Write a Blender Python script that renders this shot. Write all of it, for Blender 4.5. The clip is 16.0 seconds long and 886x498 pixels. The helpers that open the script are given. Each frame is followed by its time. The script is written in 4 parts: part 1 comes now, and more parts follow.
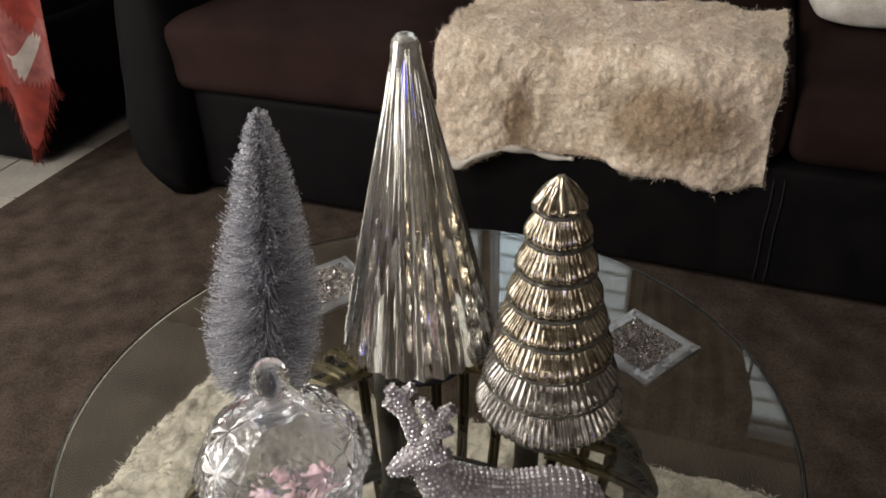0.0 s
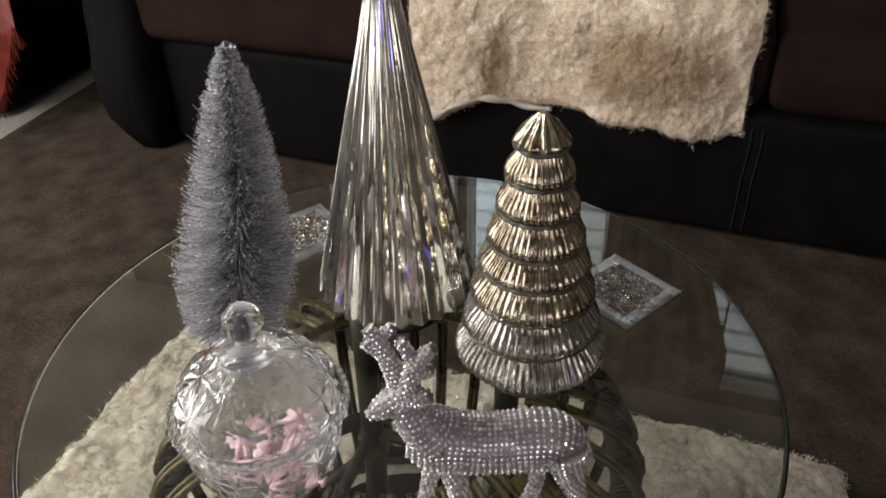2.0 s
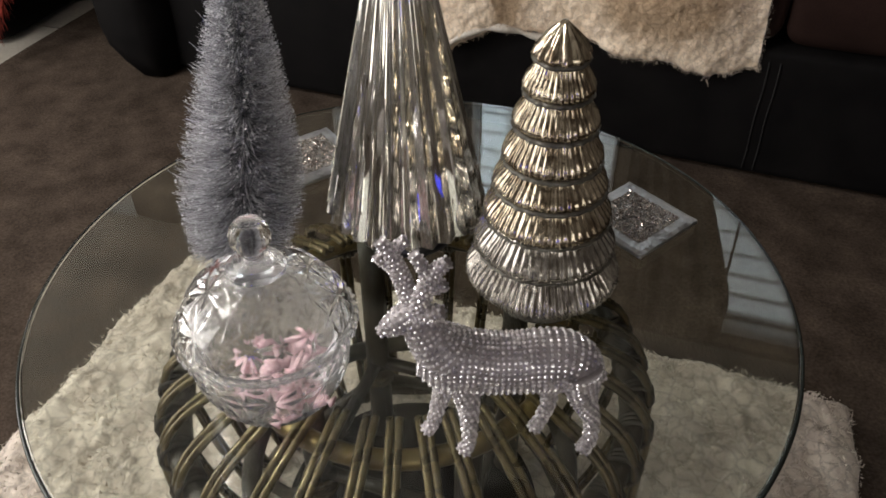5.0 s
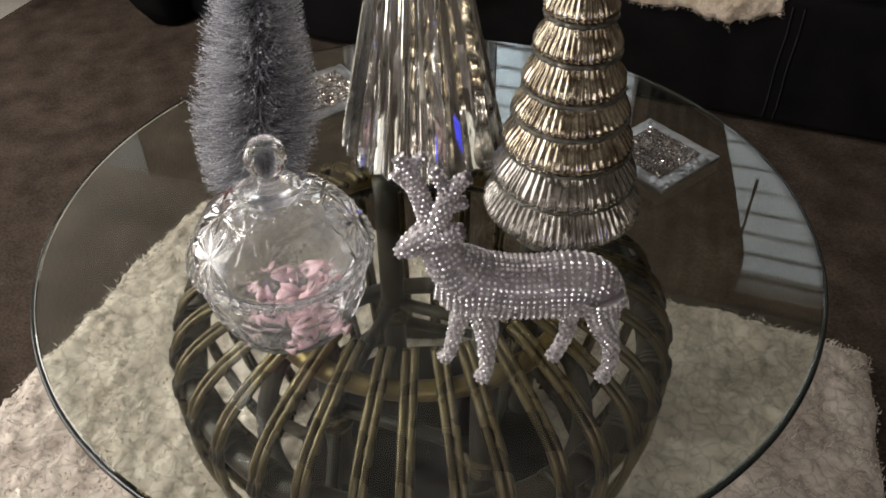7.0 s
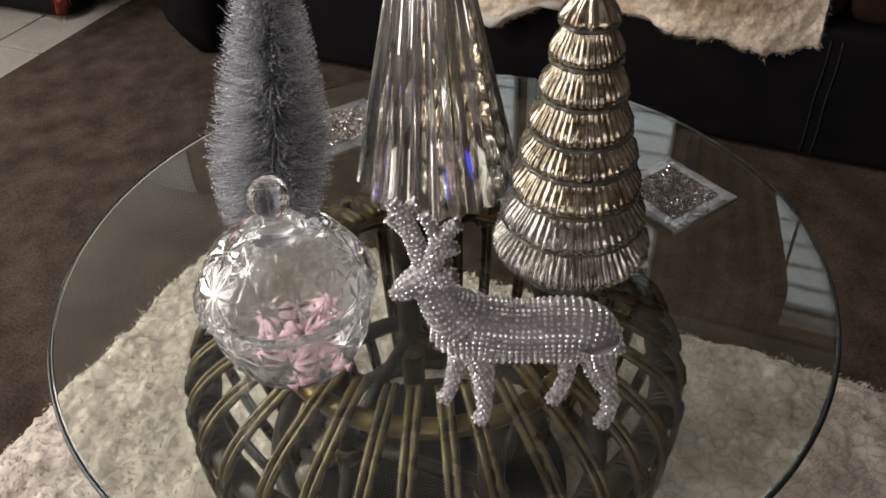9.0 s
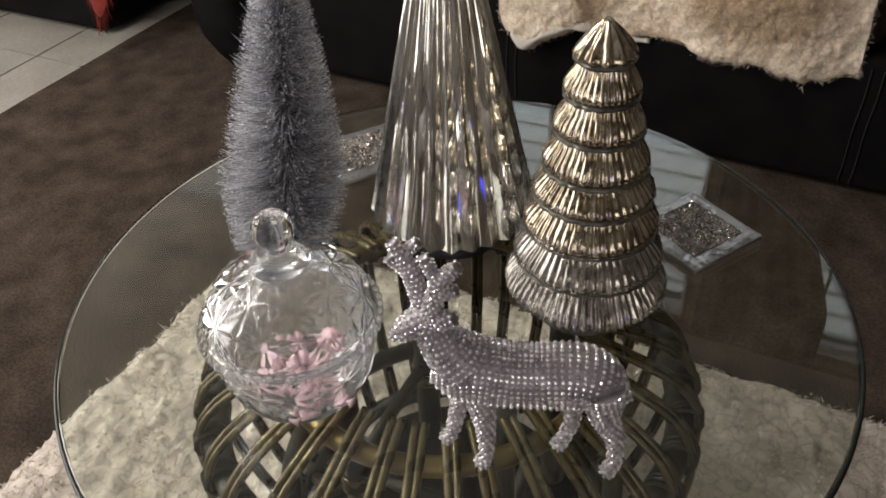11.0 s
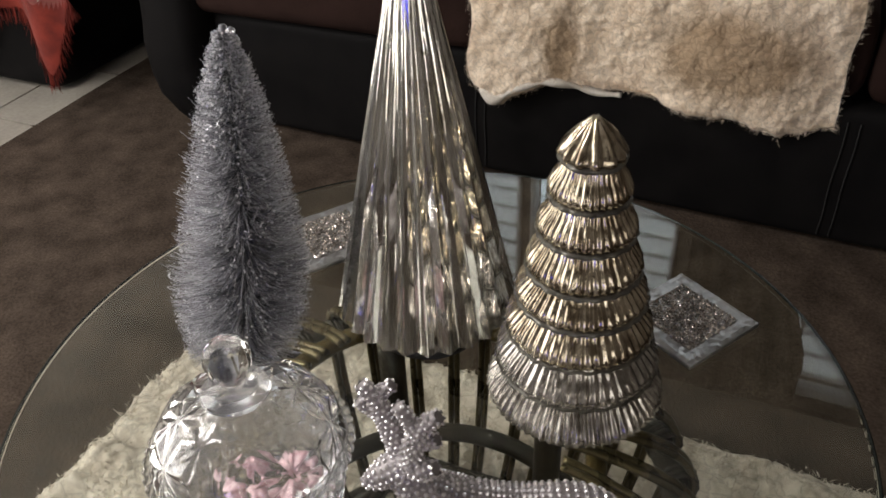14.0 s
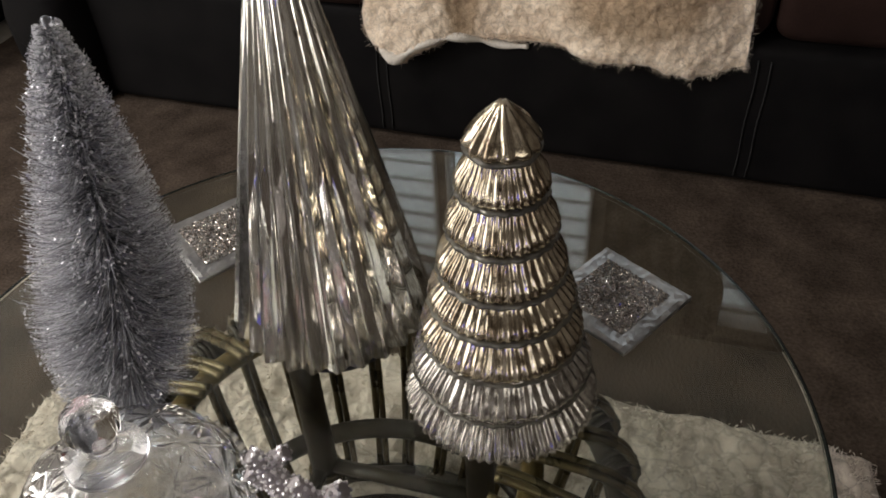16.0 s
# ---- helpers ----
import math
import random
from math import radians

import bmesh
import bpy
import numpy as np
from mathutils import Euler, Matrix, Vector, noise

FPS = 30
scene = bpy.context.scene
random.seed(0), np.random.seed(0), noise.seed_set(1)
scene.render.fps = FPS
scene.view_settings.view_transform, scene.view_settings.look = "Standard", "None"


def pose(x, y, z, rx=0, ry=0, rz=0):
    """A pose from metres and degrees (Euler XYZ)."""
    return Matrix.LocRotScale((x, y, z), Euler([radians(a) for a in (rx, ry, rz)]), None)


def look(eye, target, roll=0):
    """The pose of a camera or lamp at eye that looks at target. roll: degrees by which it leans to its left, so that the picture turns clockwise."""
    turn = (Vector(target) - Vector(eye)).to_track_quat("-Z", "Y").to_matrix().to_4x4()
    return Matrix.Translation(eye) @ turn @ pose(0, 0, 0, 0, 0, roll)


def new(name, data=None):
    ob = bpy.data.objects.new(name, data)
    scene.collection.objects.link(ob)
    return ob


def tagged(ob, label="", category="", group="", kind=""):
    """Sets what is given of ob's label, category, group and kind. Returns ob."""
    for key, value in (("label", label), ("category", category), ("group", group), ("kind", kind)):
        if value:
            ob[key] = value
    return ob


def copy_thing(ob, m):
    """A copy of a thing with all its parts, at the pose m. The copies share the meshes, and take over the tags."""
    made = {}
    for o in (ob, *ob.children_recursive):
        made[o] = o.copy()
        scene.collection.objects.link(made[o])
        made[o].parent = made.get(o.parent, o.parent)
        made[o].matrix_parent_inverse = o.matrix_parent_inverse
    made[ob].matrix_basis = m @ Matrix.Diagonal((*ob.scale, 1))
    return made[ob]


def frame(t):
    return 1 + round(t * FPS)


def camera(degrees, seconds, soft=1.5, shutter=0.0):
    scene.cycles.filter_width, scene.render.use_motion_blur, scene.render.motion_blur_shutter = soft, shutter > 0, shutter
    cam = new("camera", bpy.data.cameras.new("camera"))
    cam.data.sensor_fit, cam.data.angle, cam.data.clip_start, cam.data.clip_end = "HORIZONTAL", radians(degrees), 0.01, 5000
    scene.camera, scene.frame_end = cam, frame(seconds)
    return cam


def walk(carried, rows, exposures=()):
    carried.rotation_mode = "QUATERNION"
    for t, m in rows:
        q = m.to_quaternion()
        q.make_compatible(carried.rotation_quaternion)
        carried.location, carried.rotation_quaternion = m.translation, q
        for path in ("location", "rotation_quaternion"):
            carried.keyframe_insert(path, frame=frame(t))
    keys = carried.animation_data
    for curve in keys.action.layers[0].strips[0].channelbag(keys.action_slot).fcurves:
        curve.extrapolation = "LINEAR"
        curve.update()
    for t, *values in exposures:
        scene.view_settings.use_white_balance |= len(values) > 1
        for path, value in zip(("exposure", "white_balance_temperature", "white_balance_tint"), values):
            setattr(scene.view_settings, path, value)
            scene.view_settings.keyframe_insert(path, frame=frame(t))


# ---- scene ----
cam = camera(56.90, 16.0, soft=1.7)
# seconds, eye in metres, yaw, pitch, roll in degrees
ROWS = [
    (0.0, 0.0324, -0.6547, 1.0791, 0.76, -32.72, -1.76),
    (0.5, 0.0342, -0.6487, 1.0718, 0.35, -33.36, -1.72),
    (1.0, 0.0332, -0.6500, 1.0680, -0.58, -33.93, -1.40),
    (1.5, 0.0311, -0.6484, 1.0612, -1.13, -34.63, -1.20),
    (2.0, 0.0292, -0.6455, 1.0519, -1.22, -35.55, -1.05),
    (2.5, 0.0277, -0.6435, 1.0429, -1.20, -36.84, -0.88),
    (3.0, 0.0255, -0.6407, 1.0358, -1.19, -37.95, -0.70),
    (3.5, 0.0219, -0.6375, 1.0301, -1.11, -38.82, -0.60),
    (6.0, 0.0146, -0.6447, 1.0077, -0.96, -40.11, 0.03),
    (6.5, 0.0111, -0.6468, 0.9976, -0.30, -41.05, -0.37),
    (7.0, 0.0131, -0.6530, 0.9870, 0.00, -41.86, -0.62),
    (7.5, 0.0186, -0.6614, 0.9756, -0.11, -42.21, -0.99),
    (8.0, 0.0317, -0.6631, 0.9842, 0.51, -42.24, -1.27),
    (8.5, 0.0431, -0.6563, 0.9977, 2.72, -41.60, -1.89),
    (9.0, 0.0515, -0.6448, 1.0019, 4.35, -40.32, -2.32),
    (11.5, 0.0766, -0.6100, 1.0120, 7.85, -39.21, -2.88),
    (12.0, 0.0611, -0.5965, 1.0202, 6.94, -38.90, -2.76),
    (12.5, 0.0561, -0.5806, 1.0257, 6.44, -37.96, -2.66),
    (13.0, 0.0547, -0.5689, 1.0259, 6.11, -36.78, -2.64),
    (13.5, 0.0578, -0.5526, 1.0210, 5.60, -36.52, -2.58),
    (14.0, 0.0631, -0.5287, 1.0160, 4.87, -37.16, -2.62),
    (14.5, 0.0669, -0.4979, 1.0079, 3.46, -38.17, -2.90),
    (15.0, 0.0734, -0.4635, 1.0042, 1.53, -39.61, -3.10),
    (15.5, 0.0727, -0.4469, 0.9995, -0.57, -40.44, -3.11),
    (16.0, 0.0756, -0.4394, 0.9970, -1.90, -40.96, -3.23),
]
walk(cam, [(t, pose(x, y, z, 90 + pitch, 0, yaw) @ pose(0, 0, 0, 0, 0, roll)) for t, x, y, z, yaw, pitch, roll in ROWS])

# ---- axes of the room and height of the table ----
ROOM = pose(-0.62, 1.36, 0, 0, 0, -20)      # x along the sofa's front, y towards the wall behind it
TOP = 0.45                                   # top of the glass table

# ---- light ----
EXPOSURE = 0.0
scene.view_settings.exposure = EXPOSURE
world = bpy.data.worlds.new("room_dark")
world.use_nodes = True
scene.world = world
world.node_tree.nodes["Background"].inputs[0].default_value = (0.6, 0.7, 1.0, 1)
world.node_tree.nodes["Background"].inputs[1].default_value = 0.02


def area_lamp(name, matrix, power, size, colour, size_y=None):
    data = bpy.data.lights.new(name, "AREA")
    data.energy, data.size, data.color = power, size, colour
    if size_y:
        data.shape, data.size_y = "RECTANGLE", size_y
    ob = new(name, data)
    ob.matrix_world = matrix
    return ob


area_lamp("ceiling_light_glow", look((-1.77, -0.03, 2.33), (-1.77, -0.03, 0)), 27, 0.6, (1.0, 0.96, 0.92))
# added fill from the left, no source known there
area_lamp("left_fill", ROOM @ look((-1.42, -1.85, 1.1), (0.3, -0.6, 0.7)), 52, 1.9, (1.0, 0.96, 0.92), 1.9)
# added fill from behind the camera for the ornaments' fronts
area_lamp("window_glow", ROOM @ look((2.25, -3.54, 1.2), (2.05, 0.0, 0.9)), 6.5, 1.1, (1.0, 0.95, 0.89), 0.9)


# ---- materials ----
def material(name):
    m = bpy.data.materials.new(name)
    m.use_nodes = True
    return m, m.node_tree.nodes, m.node_tree.links, m.node_tree.nodes["Principled BSDF"]


def surface(name, a, b, rough=0.6, metal=0.0, scale=20.0, fine=200.0, bump=0.2, depth=0.002, rough2=None, island=0.0, vary=0.28, stretch=(1, 1, 1), low=0.35, high=0.65, sheen=0.0, spec=0.5):
    """Two colours mixed by coarse noise, fine grain in the relief and in the roughness."""
    m, n, l, p = material(name)
    tc = n.new("ShaderNodeTexCoord")
    mp = n.new("ShaderNodeMapping")
    mp.inputs["Scale"].default_value = stretch
    l.new(tc.outputs["Object"], mp.inputs["Vector"])
    big, small = n.new("ShaderNodeTexNoise"), n.new("ShaderNodeTexNoise")
    big.inputs["Scale"].default_value, big.inputs["Detail"].default_value = scale, 5
    small.inputs["Scale"].default_value, small.inputs["Detail"].default_value = fine, 4
    l.new(mp.outputs[0], big.inputs["Vector"]), l.new(mp.outputs[0], small.inputs["Vector"])
    ramp = n.new("ShaderNodeValToRGB")
    ramp.color_ramp.elements[0].position, ramp.color_ramp.elements[1].position = low, high
    ramp.color_ramp.elements[0].color, ramp.color_ramp.elements[1].color = (*a, 1), (*b, 1)
    l.new(big.outputs["Fac"], ramp.inputs[0])
    mix = n.new("ShaderNodeMix")
    mix.data_type, mix.blend_type = "RGBA", "MULTIPLY"
    mix.inputs["Factor"].default_value = 1
    var = n.new("ShaderNodeMapRange")
    var.inputs["To Min"].default_value, var.inputs["To Max"].default_value = 1 - vary, 1 + vary
    l.new(small.outputs["Fac"], var.inputs["Value"])
    l.new(ramp.outputs[0], mix.inputs["A"]), l.new(var.outputs[0], mix.inputs["B"])
    colour = mix.outputs["Result"]
    if island:
        geo, isl, mul = n.new("ShaderNodeNewGeometry"), n.new("ShaderNodeMapRange"), n.new("ShaderNodeMix")
        isl.inputs["To Min"].default_value, isl.inputs["To Max"].default_value = 1 - island, 1 + island
        mul.data_type, mul.blend_type = "RGBA", "MULTIPLY"
        mul.inputs["Factor"].default_value = 1
        l.new(geo.outputs["Random Per Island"], isl.inputs["Value"])
        l.new(colour, mul.inputs["A"]), l.new(isl.outputs[0], mul.inputs["B"])
        colour = mul.outputs["Result"]
    l.new(colour, p.inputs["Base Color"])
    p.inputs["Metallic"].default_value = metal
    p.inputs["Specular IOR Level"].default_value = spec
    rr = n.new("ShaderNodeMapRange")
    rr.inputs["To Min"].default_value, rr.inputs["To Max"].default_value = rough, rough if rough2 is None else rough2
    l.new(big.outputs["Fac"], rr.inputs["Value"])
    l.new(rr.outputs[0], p.inputs["Roughness"])
    if sheen:
        p.inputs["Sheen Weight"].default_value = sheen
    bp = n.new("ShaderNodeBump")
    bp.inputs["Strength"].default_value, bp.inputs["Distance"].default_value = bump, depth
    l.new(small.outputs["Fac"], bp.inputs["Height"])
    l.new(bp.outputs[0], p.inputs["Normal"])
    return m


def clear_glass(name, colour, rough=0.0, ior=1.5, clear=1.0):
    m, n, l, p = material(name)
    p.inputs["Base Color"].default_value = (*colour, 1)
    p.inputs["Transmission Weight"].default_value = clear
    p.inputs["Roughness"].default_value = rough
    p.inputs["IOR"].default_value = ior
    return m


def glow(name, colour, strength):
    m, n, l, p = material(name)
    p.inputs["Base Color"].default_value = (*colour, 1)
    p.inputs["Emission Color"].default_value = (*colour, 1)
    p.inputs["Emission Strength"].default_value = strength
    return m


CARPET = surface("brown_carpet", (0.041, 0.0305, 0.0235), (0.082, 0.062, 0.048), 0.95, scale=13, fine=190, bump=0.4, depth=0.005, spec=0.03, low=0.33, high=0.7, vary=0.75)
TILE = surface("cream_tile", (0.27, 0.25, 0.215), (0.34, 0.315, 0.27), 0.4, scale=6, fine=90, bump=0.05)
GROUT = surface("brown_grout", (0.06, 0.05, 0.04), (0.09, 0.075, 0.06), 0.9)
WALL = surface("taupe_wall_paint", (0.14, 0.122, 0.105), (0.17, 0.15, 0.13), 0.8, scale=3, fine=150, bump=0.1)
# paler than the other walls, so the kitchen light is in its colour
LIT_WALL = surface("lit_wall_grey", (0.66, 0.7, 0.72), (0.72, 0.75, 0.77), 0.7, scale=3, fine=150, bump=0.1)
CEILING = surface("white_ceiling_paint", (0.55, 0.53, 0.5), (0.6, 0.58, 0.55), 0.9, scale=3, fine=120, bump=0.2)
WHITE = surface("white_paint", (0.74, 0.76, 0.78), (0.8, 0.81, 0.82), 0.5, scale=8, fine=120, bump=0.05)
SUEDE = surface("brown_suede", (0.0175, 0.009, 0.0072), (0.028, 0.0148, 0.012), 0.9, scale=7, fine=300, bump=0.35, depth=0.002, spec=0.1)
LEATHER = surface("black_leather", (0.0042, 0.0038, 0.004), (0.007, 0.0063, 0.0063), 0.6, rough2=0.8, scale=12, fine=260, bump=0.3, depth=0.0015, spec=0.07)
THREAD = surface("grey_thread", (0.006, 0.0056, 0.0056), (0.01, 0.0093, 0.009), 0.8)
RATTAN = surface("bronzed_rattan", (0.075, 0.055, 0.028), (0.15, 0.112, 0.057), 0.2, rough2=0.36, metal=0.6, scale=26, fine=160, bump=0.25, depth=0.001)
DARKCANE = surface("dark_bamboo", (0.018, 0.013, 0.008), (0.045, 0.033, 0.02), 0.45, metal=0.1, scale=18, fine=140, bump=0.25, depth=0.001)
GILT = surface("gilded_bamboo", (0.13, 0.09, 0.035), (0.26, 0.185, 0.075), 0.3, rough2=0.42, metal=0.6, scale=22, fine=150, bump=0.15, depth=0.001)
TINSEL = surface("silver_tinsel", (0.66, 0.66, 0.69), (0.82, 0.82, 0.85), 0.25, metal=0.6, scale=40, fine=500, bump=0.1, island=0.6)
GLITTER = surface("silver_glitter", (0.86, 0.86, 0.89), (0.95, 0.95, 0.97), 0.25, metal=0.45, bump=0.0)
WIRE = surface("grey_wire", (0.12, 0.12, 0.14), (0.2, 0.2, 0.22), 0.4, metal=0.8)
STONE = surface("clear_rhinestone", (0.76, 0.72, 0.74), (0.9, 0.86, 0.87), 0.12, metal=0.5, scale=60, bump=0.0, island=0.45)
SETTING = surface("silver_setting", (0.3, 0.272, 0.275), (0.42, 0.385, 0.39), 0.45, metal=0.3, scale=60, fine=400, bump=0.3, depth=0.001)
MIRROR = surface("mirrored_glass", (0.33, 0.325, 0.32), (0.52, 0.51, 0.5), 0.24, rough2=0.42, metal=0.9, scale=30, bump=0.03)
CHIP = surface("crushed_crystal", (0.3, 0.265, 0.24), (0.62, 0.57, 0.53), 0.12, metal=0.8, scale=80, bump=0.0, island=0.5)
PLATE = clear_glass("table_glass", (0.89, 0.945, 0.87), 0.0, 1.5)
BRIGHT_CRYSTAL = clear_glass("bright_crystal", (0.985, 0.985, 0.99), 0.02, 1.36)
BOWL_CRYSTAL = clear_glass("pressed_crystal", (0.93, 0.925, 0.93), 0.15, 1.32, 0.97)
DARK_DISC = surface("dark_disc_brown", (0.008, 0.0065, 0.005), (0.014, 0.011, 0.008), 0.8, spec=0.1)
EDGE = surface("dark_glass_edge", (0.009, 0.012, 0.01), (0.015, 0.019, 0.016), 0.22, bump=0.0)
CRYSTAL = clear_glass("cut_crystal", (0.975, 0.975, 0.98), 0.06, 1.17, 0.95)
CRYSTAL.node_tree.nodes["Principled BSDF"].inputs["Coat Weight"].default_value = 0.6
CRYSTAL.node_tree.nodes["Principled BSDF"].inputs["Coat IOR"].default_value = 1.5
CRYSTAL.node_tree.nodes["Principled BSDF"].inputs["Coat Roughness"].default_value = 0.06
PINK = surface("pink_wrapper", (0.42, 0.24, 0.255), (0.54, 0.41, 0.42), 0.4, scale=120, fine=300, bump=0.3, island=0.2)
RED = surface("red_wool", (0.11, 0.0085, 0.004), (0.2, 0.02, 0.009), 0.95, scale=25, fine=500, bump=0.5, sheen=0.05)
PALE = surface("off_white_wool", (0.24, 0.2, 0.172), (0.31, 0.265, 0.23), 0.95, scale=40, fine=500, bump=0.5, sheen=0.2)
ROSE = surface("dull_rose_wool", (0.14, 0.032, 0.027), (0.2, 0.055, 0.045), 0.95, scale=40, fine=500, bump=0.5, sheen=0.05)
PILLOW = surface("white_plush", (0.6, 0.55, 0.48), (0.74, 0.69, 0.62), 0.95, scale=30, fine=300, bump=0.5, depth=0.004)
DRAPE = surface("dark_curtain_cloth", (0.03, 0.028, 0.026), (0.05, 0.047, 0.043), 0.9, scale=20, fine=400, bump=0.3)
PLASTIC = surface("black_plastic", (0.012, 0.012, 0.013), (0.02, 0.02, 0.02), 0.35)


def mercury(name, light, dark, spot, scale, low, high, rough, drawn=0.45, relief=0.02, metal=0.8):
    """Silvered glass with flaking, tarnished patches."""
    m, n, l, p = material(name)
    tc = n.new("ShaderNodeTexCoord")
    mp = n.new("ShaderNodeMapping")
    mp.inputs["Scale"].default_value = (1, 1, drawn)
    l.new(tc.outputs["Object"], mp.inputs["Vector"])
    tarnish, pits = n.new("ShaderNodeTexNoise"), n.new("ShaderNodeTexNoise")
    tarnish.inputs["Scale"].default_value, tarnish.inputs["Detail"].default_value = scale, 8
    tarnish.inputs["Roughness"].default_value = 0.65
    pits.inputs["Scale"].default_value, pits.inputs["Detail"].default_value = scale * 5, 3
    l.new(mp.outputs[0], tarnish.inputs["Vector"]), l.new(mp.outputs[0], pits.inputs["Vector"])
    ramp = n.new("ShaderNodeValToRGB")
    ramp.color_ramp.elements[0].position, ramp.color_ramp.elements[1].position = low, high
    ramp.color_ramp.elements[0].color, ramp.color_ramp.elements[1].color = (*dark, 1), (*light, 1)
    l.new(tarnish.outputs["Fac"], ramp.inputs[0])
    pr = n.new("ShaderNodeValToRGB")
    pr.color_ramp.elements[0].position, pr.color_ramp.elements[1].position = 0.3, 0.36
    mix = n.new("ShaderNodeMix")
    mix.data_type = "RGBA"
    l.new(pits.outputs["Fac"], pr.inputs[0])
    l.new(pr.outputs[0], mix.inputs["Factor"])
    mix.inputs["A"].default_value = (*spot, 1)
    l.new(ramp.outputs[0], mix.inputs["B"])
    l.new(mix.outputs["Result"], p.inputs["Base Color"])
    p.inputs["Metallic"].default_value = metal
    rr = n.new("ShaderNodeMapRange")
    rr.inputs["To Min"].default_value, rr.inputs["To Max"].default_value = rough * 2.2, rough
    l.new(tarnish.outputs["Fac"], rr.inputs["Value"])
    l.new(rr.outputs[0], p.inputs["Roughness"])
    p.inputs["Coat Weight"].default_value = 0.6
    p.inputs["Coat Roughness"].default_value = 0.03
    bp = n.new("ShaderNodeBump")
    bp.inputs["Strength"].default_value, bp.inputs["Distance"].default_value = relief, 0.002
    l.new(tarnish.outputs["Fac"], bp.inputs["Height"])
    l.new(bp.outputs[0], p.inputs["Normal"])
    return m


SILVERED = mercury("silvered_glass", (0.95, 0.93, 0.86), (0.55, 0.525, 0.445), (0.24, 0.21, 0.16), 46, 0.38, 0.58, 0.03, 0.16, 0.0, 0.86)
ANTIQUE = mercury("antiqued_mercury_glass", (0.74, 0.65, 0.49), (0.24, 0.185, 0.12), (0.07, 0.035, 0.02), 80, 0.4, 0.6, 0.05, 0.2, 0.3, 0.88)
GREYED = mercury("greyed_mercury_glass", (0.62, 0.585, 0.53), (0.2, 0.178, 0.15), (0.07, 0.04, 0.03), 90, 0.38, 0.6, 0.08, 0.1, 0.2)
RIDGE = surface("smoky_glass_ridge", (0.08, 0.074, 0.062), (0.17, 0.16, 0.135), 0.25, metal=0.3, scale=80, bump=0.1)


def wool(name, a, b, curl, tan_patches=(), relief=0.5):
    """Curly wool: lumps of tone, crevice shade coloured between the locks, soft tan patches."""
    m, n, l, p = material(name)
    tc, warp, lock, tone = n.new("ShaderNodeTexCoord"), n.new("ShaderNodeTexNoise"), n.new("ShaderNodeTexVoronoi"), n.new("ShaderNodeTexNoise")
    warp.inputs["Scale"].default_value, warp.inputs["Detail"].default_value = 40, 3
    tone.inputs["Scale"].default_value, tone.inputs["Detail"].default_value = 17, 6
    l.new(tc.outputs["Object"], warp.inputs["Vector"]), l.new(tc.outputs["Object"], tone.inputs["Vector"])
    add = n.new("ShaderNodeVectorMath")
    add.operation = "MULTIPLY_ADD"
    l.new(warp.outputs["Color"], add.inputs[0])
    add.inputs[1].default_value = (0.035, 0.035, 0.035)
    l.new(tc.outputs["Object"], add.inputs[2])
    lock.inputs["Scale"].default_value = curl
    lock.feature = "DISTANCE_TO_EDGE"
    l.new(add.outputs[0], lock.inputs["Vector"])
    ramp = n.new("ShaderNodeValToRGB")
    ramp.color_ramp.elements[0].position, ramp.color_ramp.elements[1].position = 0.35, 0.65
    ramp.color_ramp.elements[0].color, ramp.color_ramp.elements[1].color = (*a, 1), (*b, 1)
    l.new(tone.outputs["Fac"], ramp.inputs[0])
    # darkens the colour between locks, in place of crevice shade
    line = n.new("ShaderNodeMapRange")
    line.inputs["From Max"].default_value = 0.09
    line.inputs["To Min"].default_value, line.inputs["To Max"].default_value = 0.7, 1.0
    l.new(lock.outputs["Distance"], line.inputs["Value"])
    colour = ramp.outputs[0]
    # soft-edged ovals blended towards tan
    for x, z, sx, sz in tan_patches:
        mp, sph, edge, mix = n.new("ShaderNodeMapping"), n.new("ShaderNodeTexGradient"), n.new("ShaderNodeValToRGB"), n.new("ShaderNodeMix")
        mp.vector_type = "TEXTURE"
        mp.inputs["Location"].default_value, mp.inputs["Scale"].default_value = (x + 0.017, 0.0, z + 0.017), (sx, 1.0, sz)
        l.new(add.outputs[0], mp.inputs["Vector"]), l.new(mp.outputs[0], sph.inputs["Vector"])
        sph.gradient_type = "SPHERICAL"
        edge.color_ramp.elements[0].position, edge.color_ramp.elements[1].position = 0.08, 0.5
        edge.color_ramp.elements[1].color = (0.88, 0.88, 0.88, 1)
        l.new(sph.outputs["Fac"], edge.inputs[0])
        mix.data_type = "RGBA"
        l.new(edge.outputs[0], mix.inputs["Factor"]), l.new(colour, mix.inputs["A"])
        mix.inputs["B"].default_value = (0.42, 0.3, 0.19, 1)
        colour = mix.outputs["Result"]
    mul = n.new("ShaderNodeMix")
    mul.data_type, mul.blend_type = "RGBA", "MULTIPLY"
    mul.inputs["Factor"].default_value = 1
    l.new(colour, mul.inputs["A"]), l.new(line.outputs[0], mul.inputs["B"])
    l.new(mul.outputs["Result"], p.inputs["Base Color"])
    p.inputs["Roughness"].default_value, p.inputs["Specular IOR Level"].default_value, p.inputs["Sheen Weight"].default_value = 0.95, 0.1, 0.2
    bp = n.new("ShaderNodeBump")
    bp.inputs["Strength"].default_value, bp.inputs["Distance"].default_value = relief, 0.006
    l.new(lock.outputs["Distance"], bp.inputs["Height"])
    l.new(bp.outputs[0], p.inputs["Normal"])
    return m


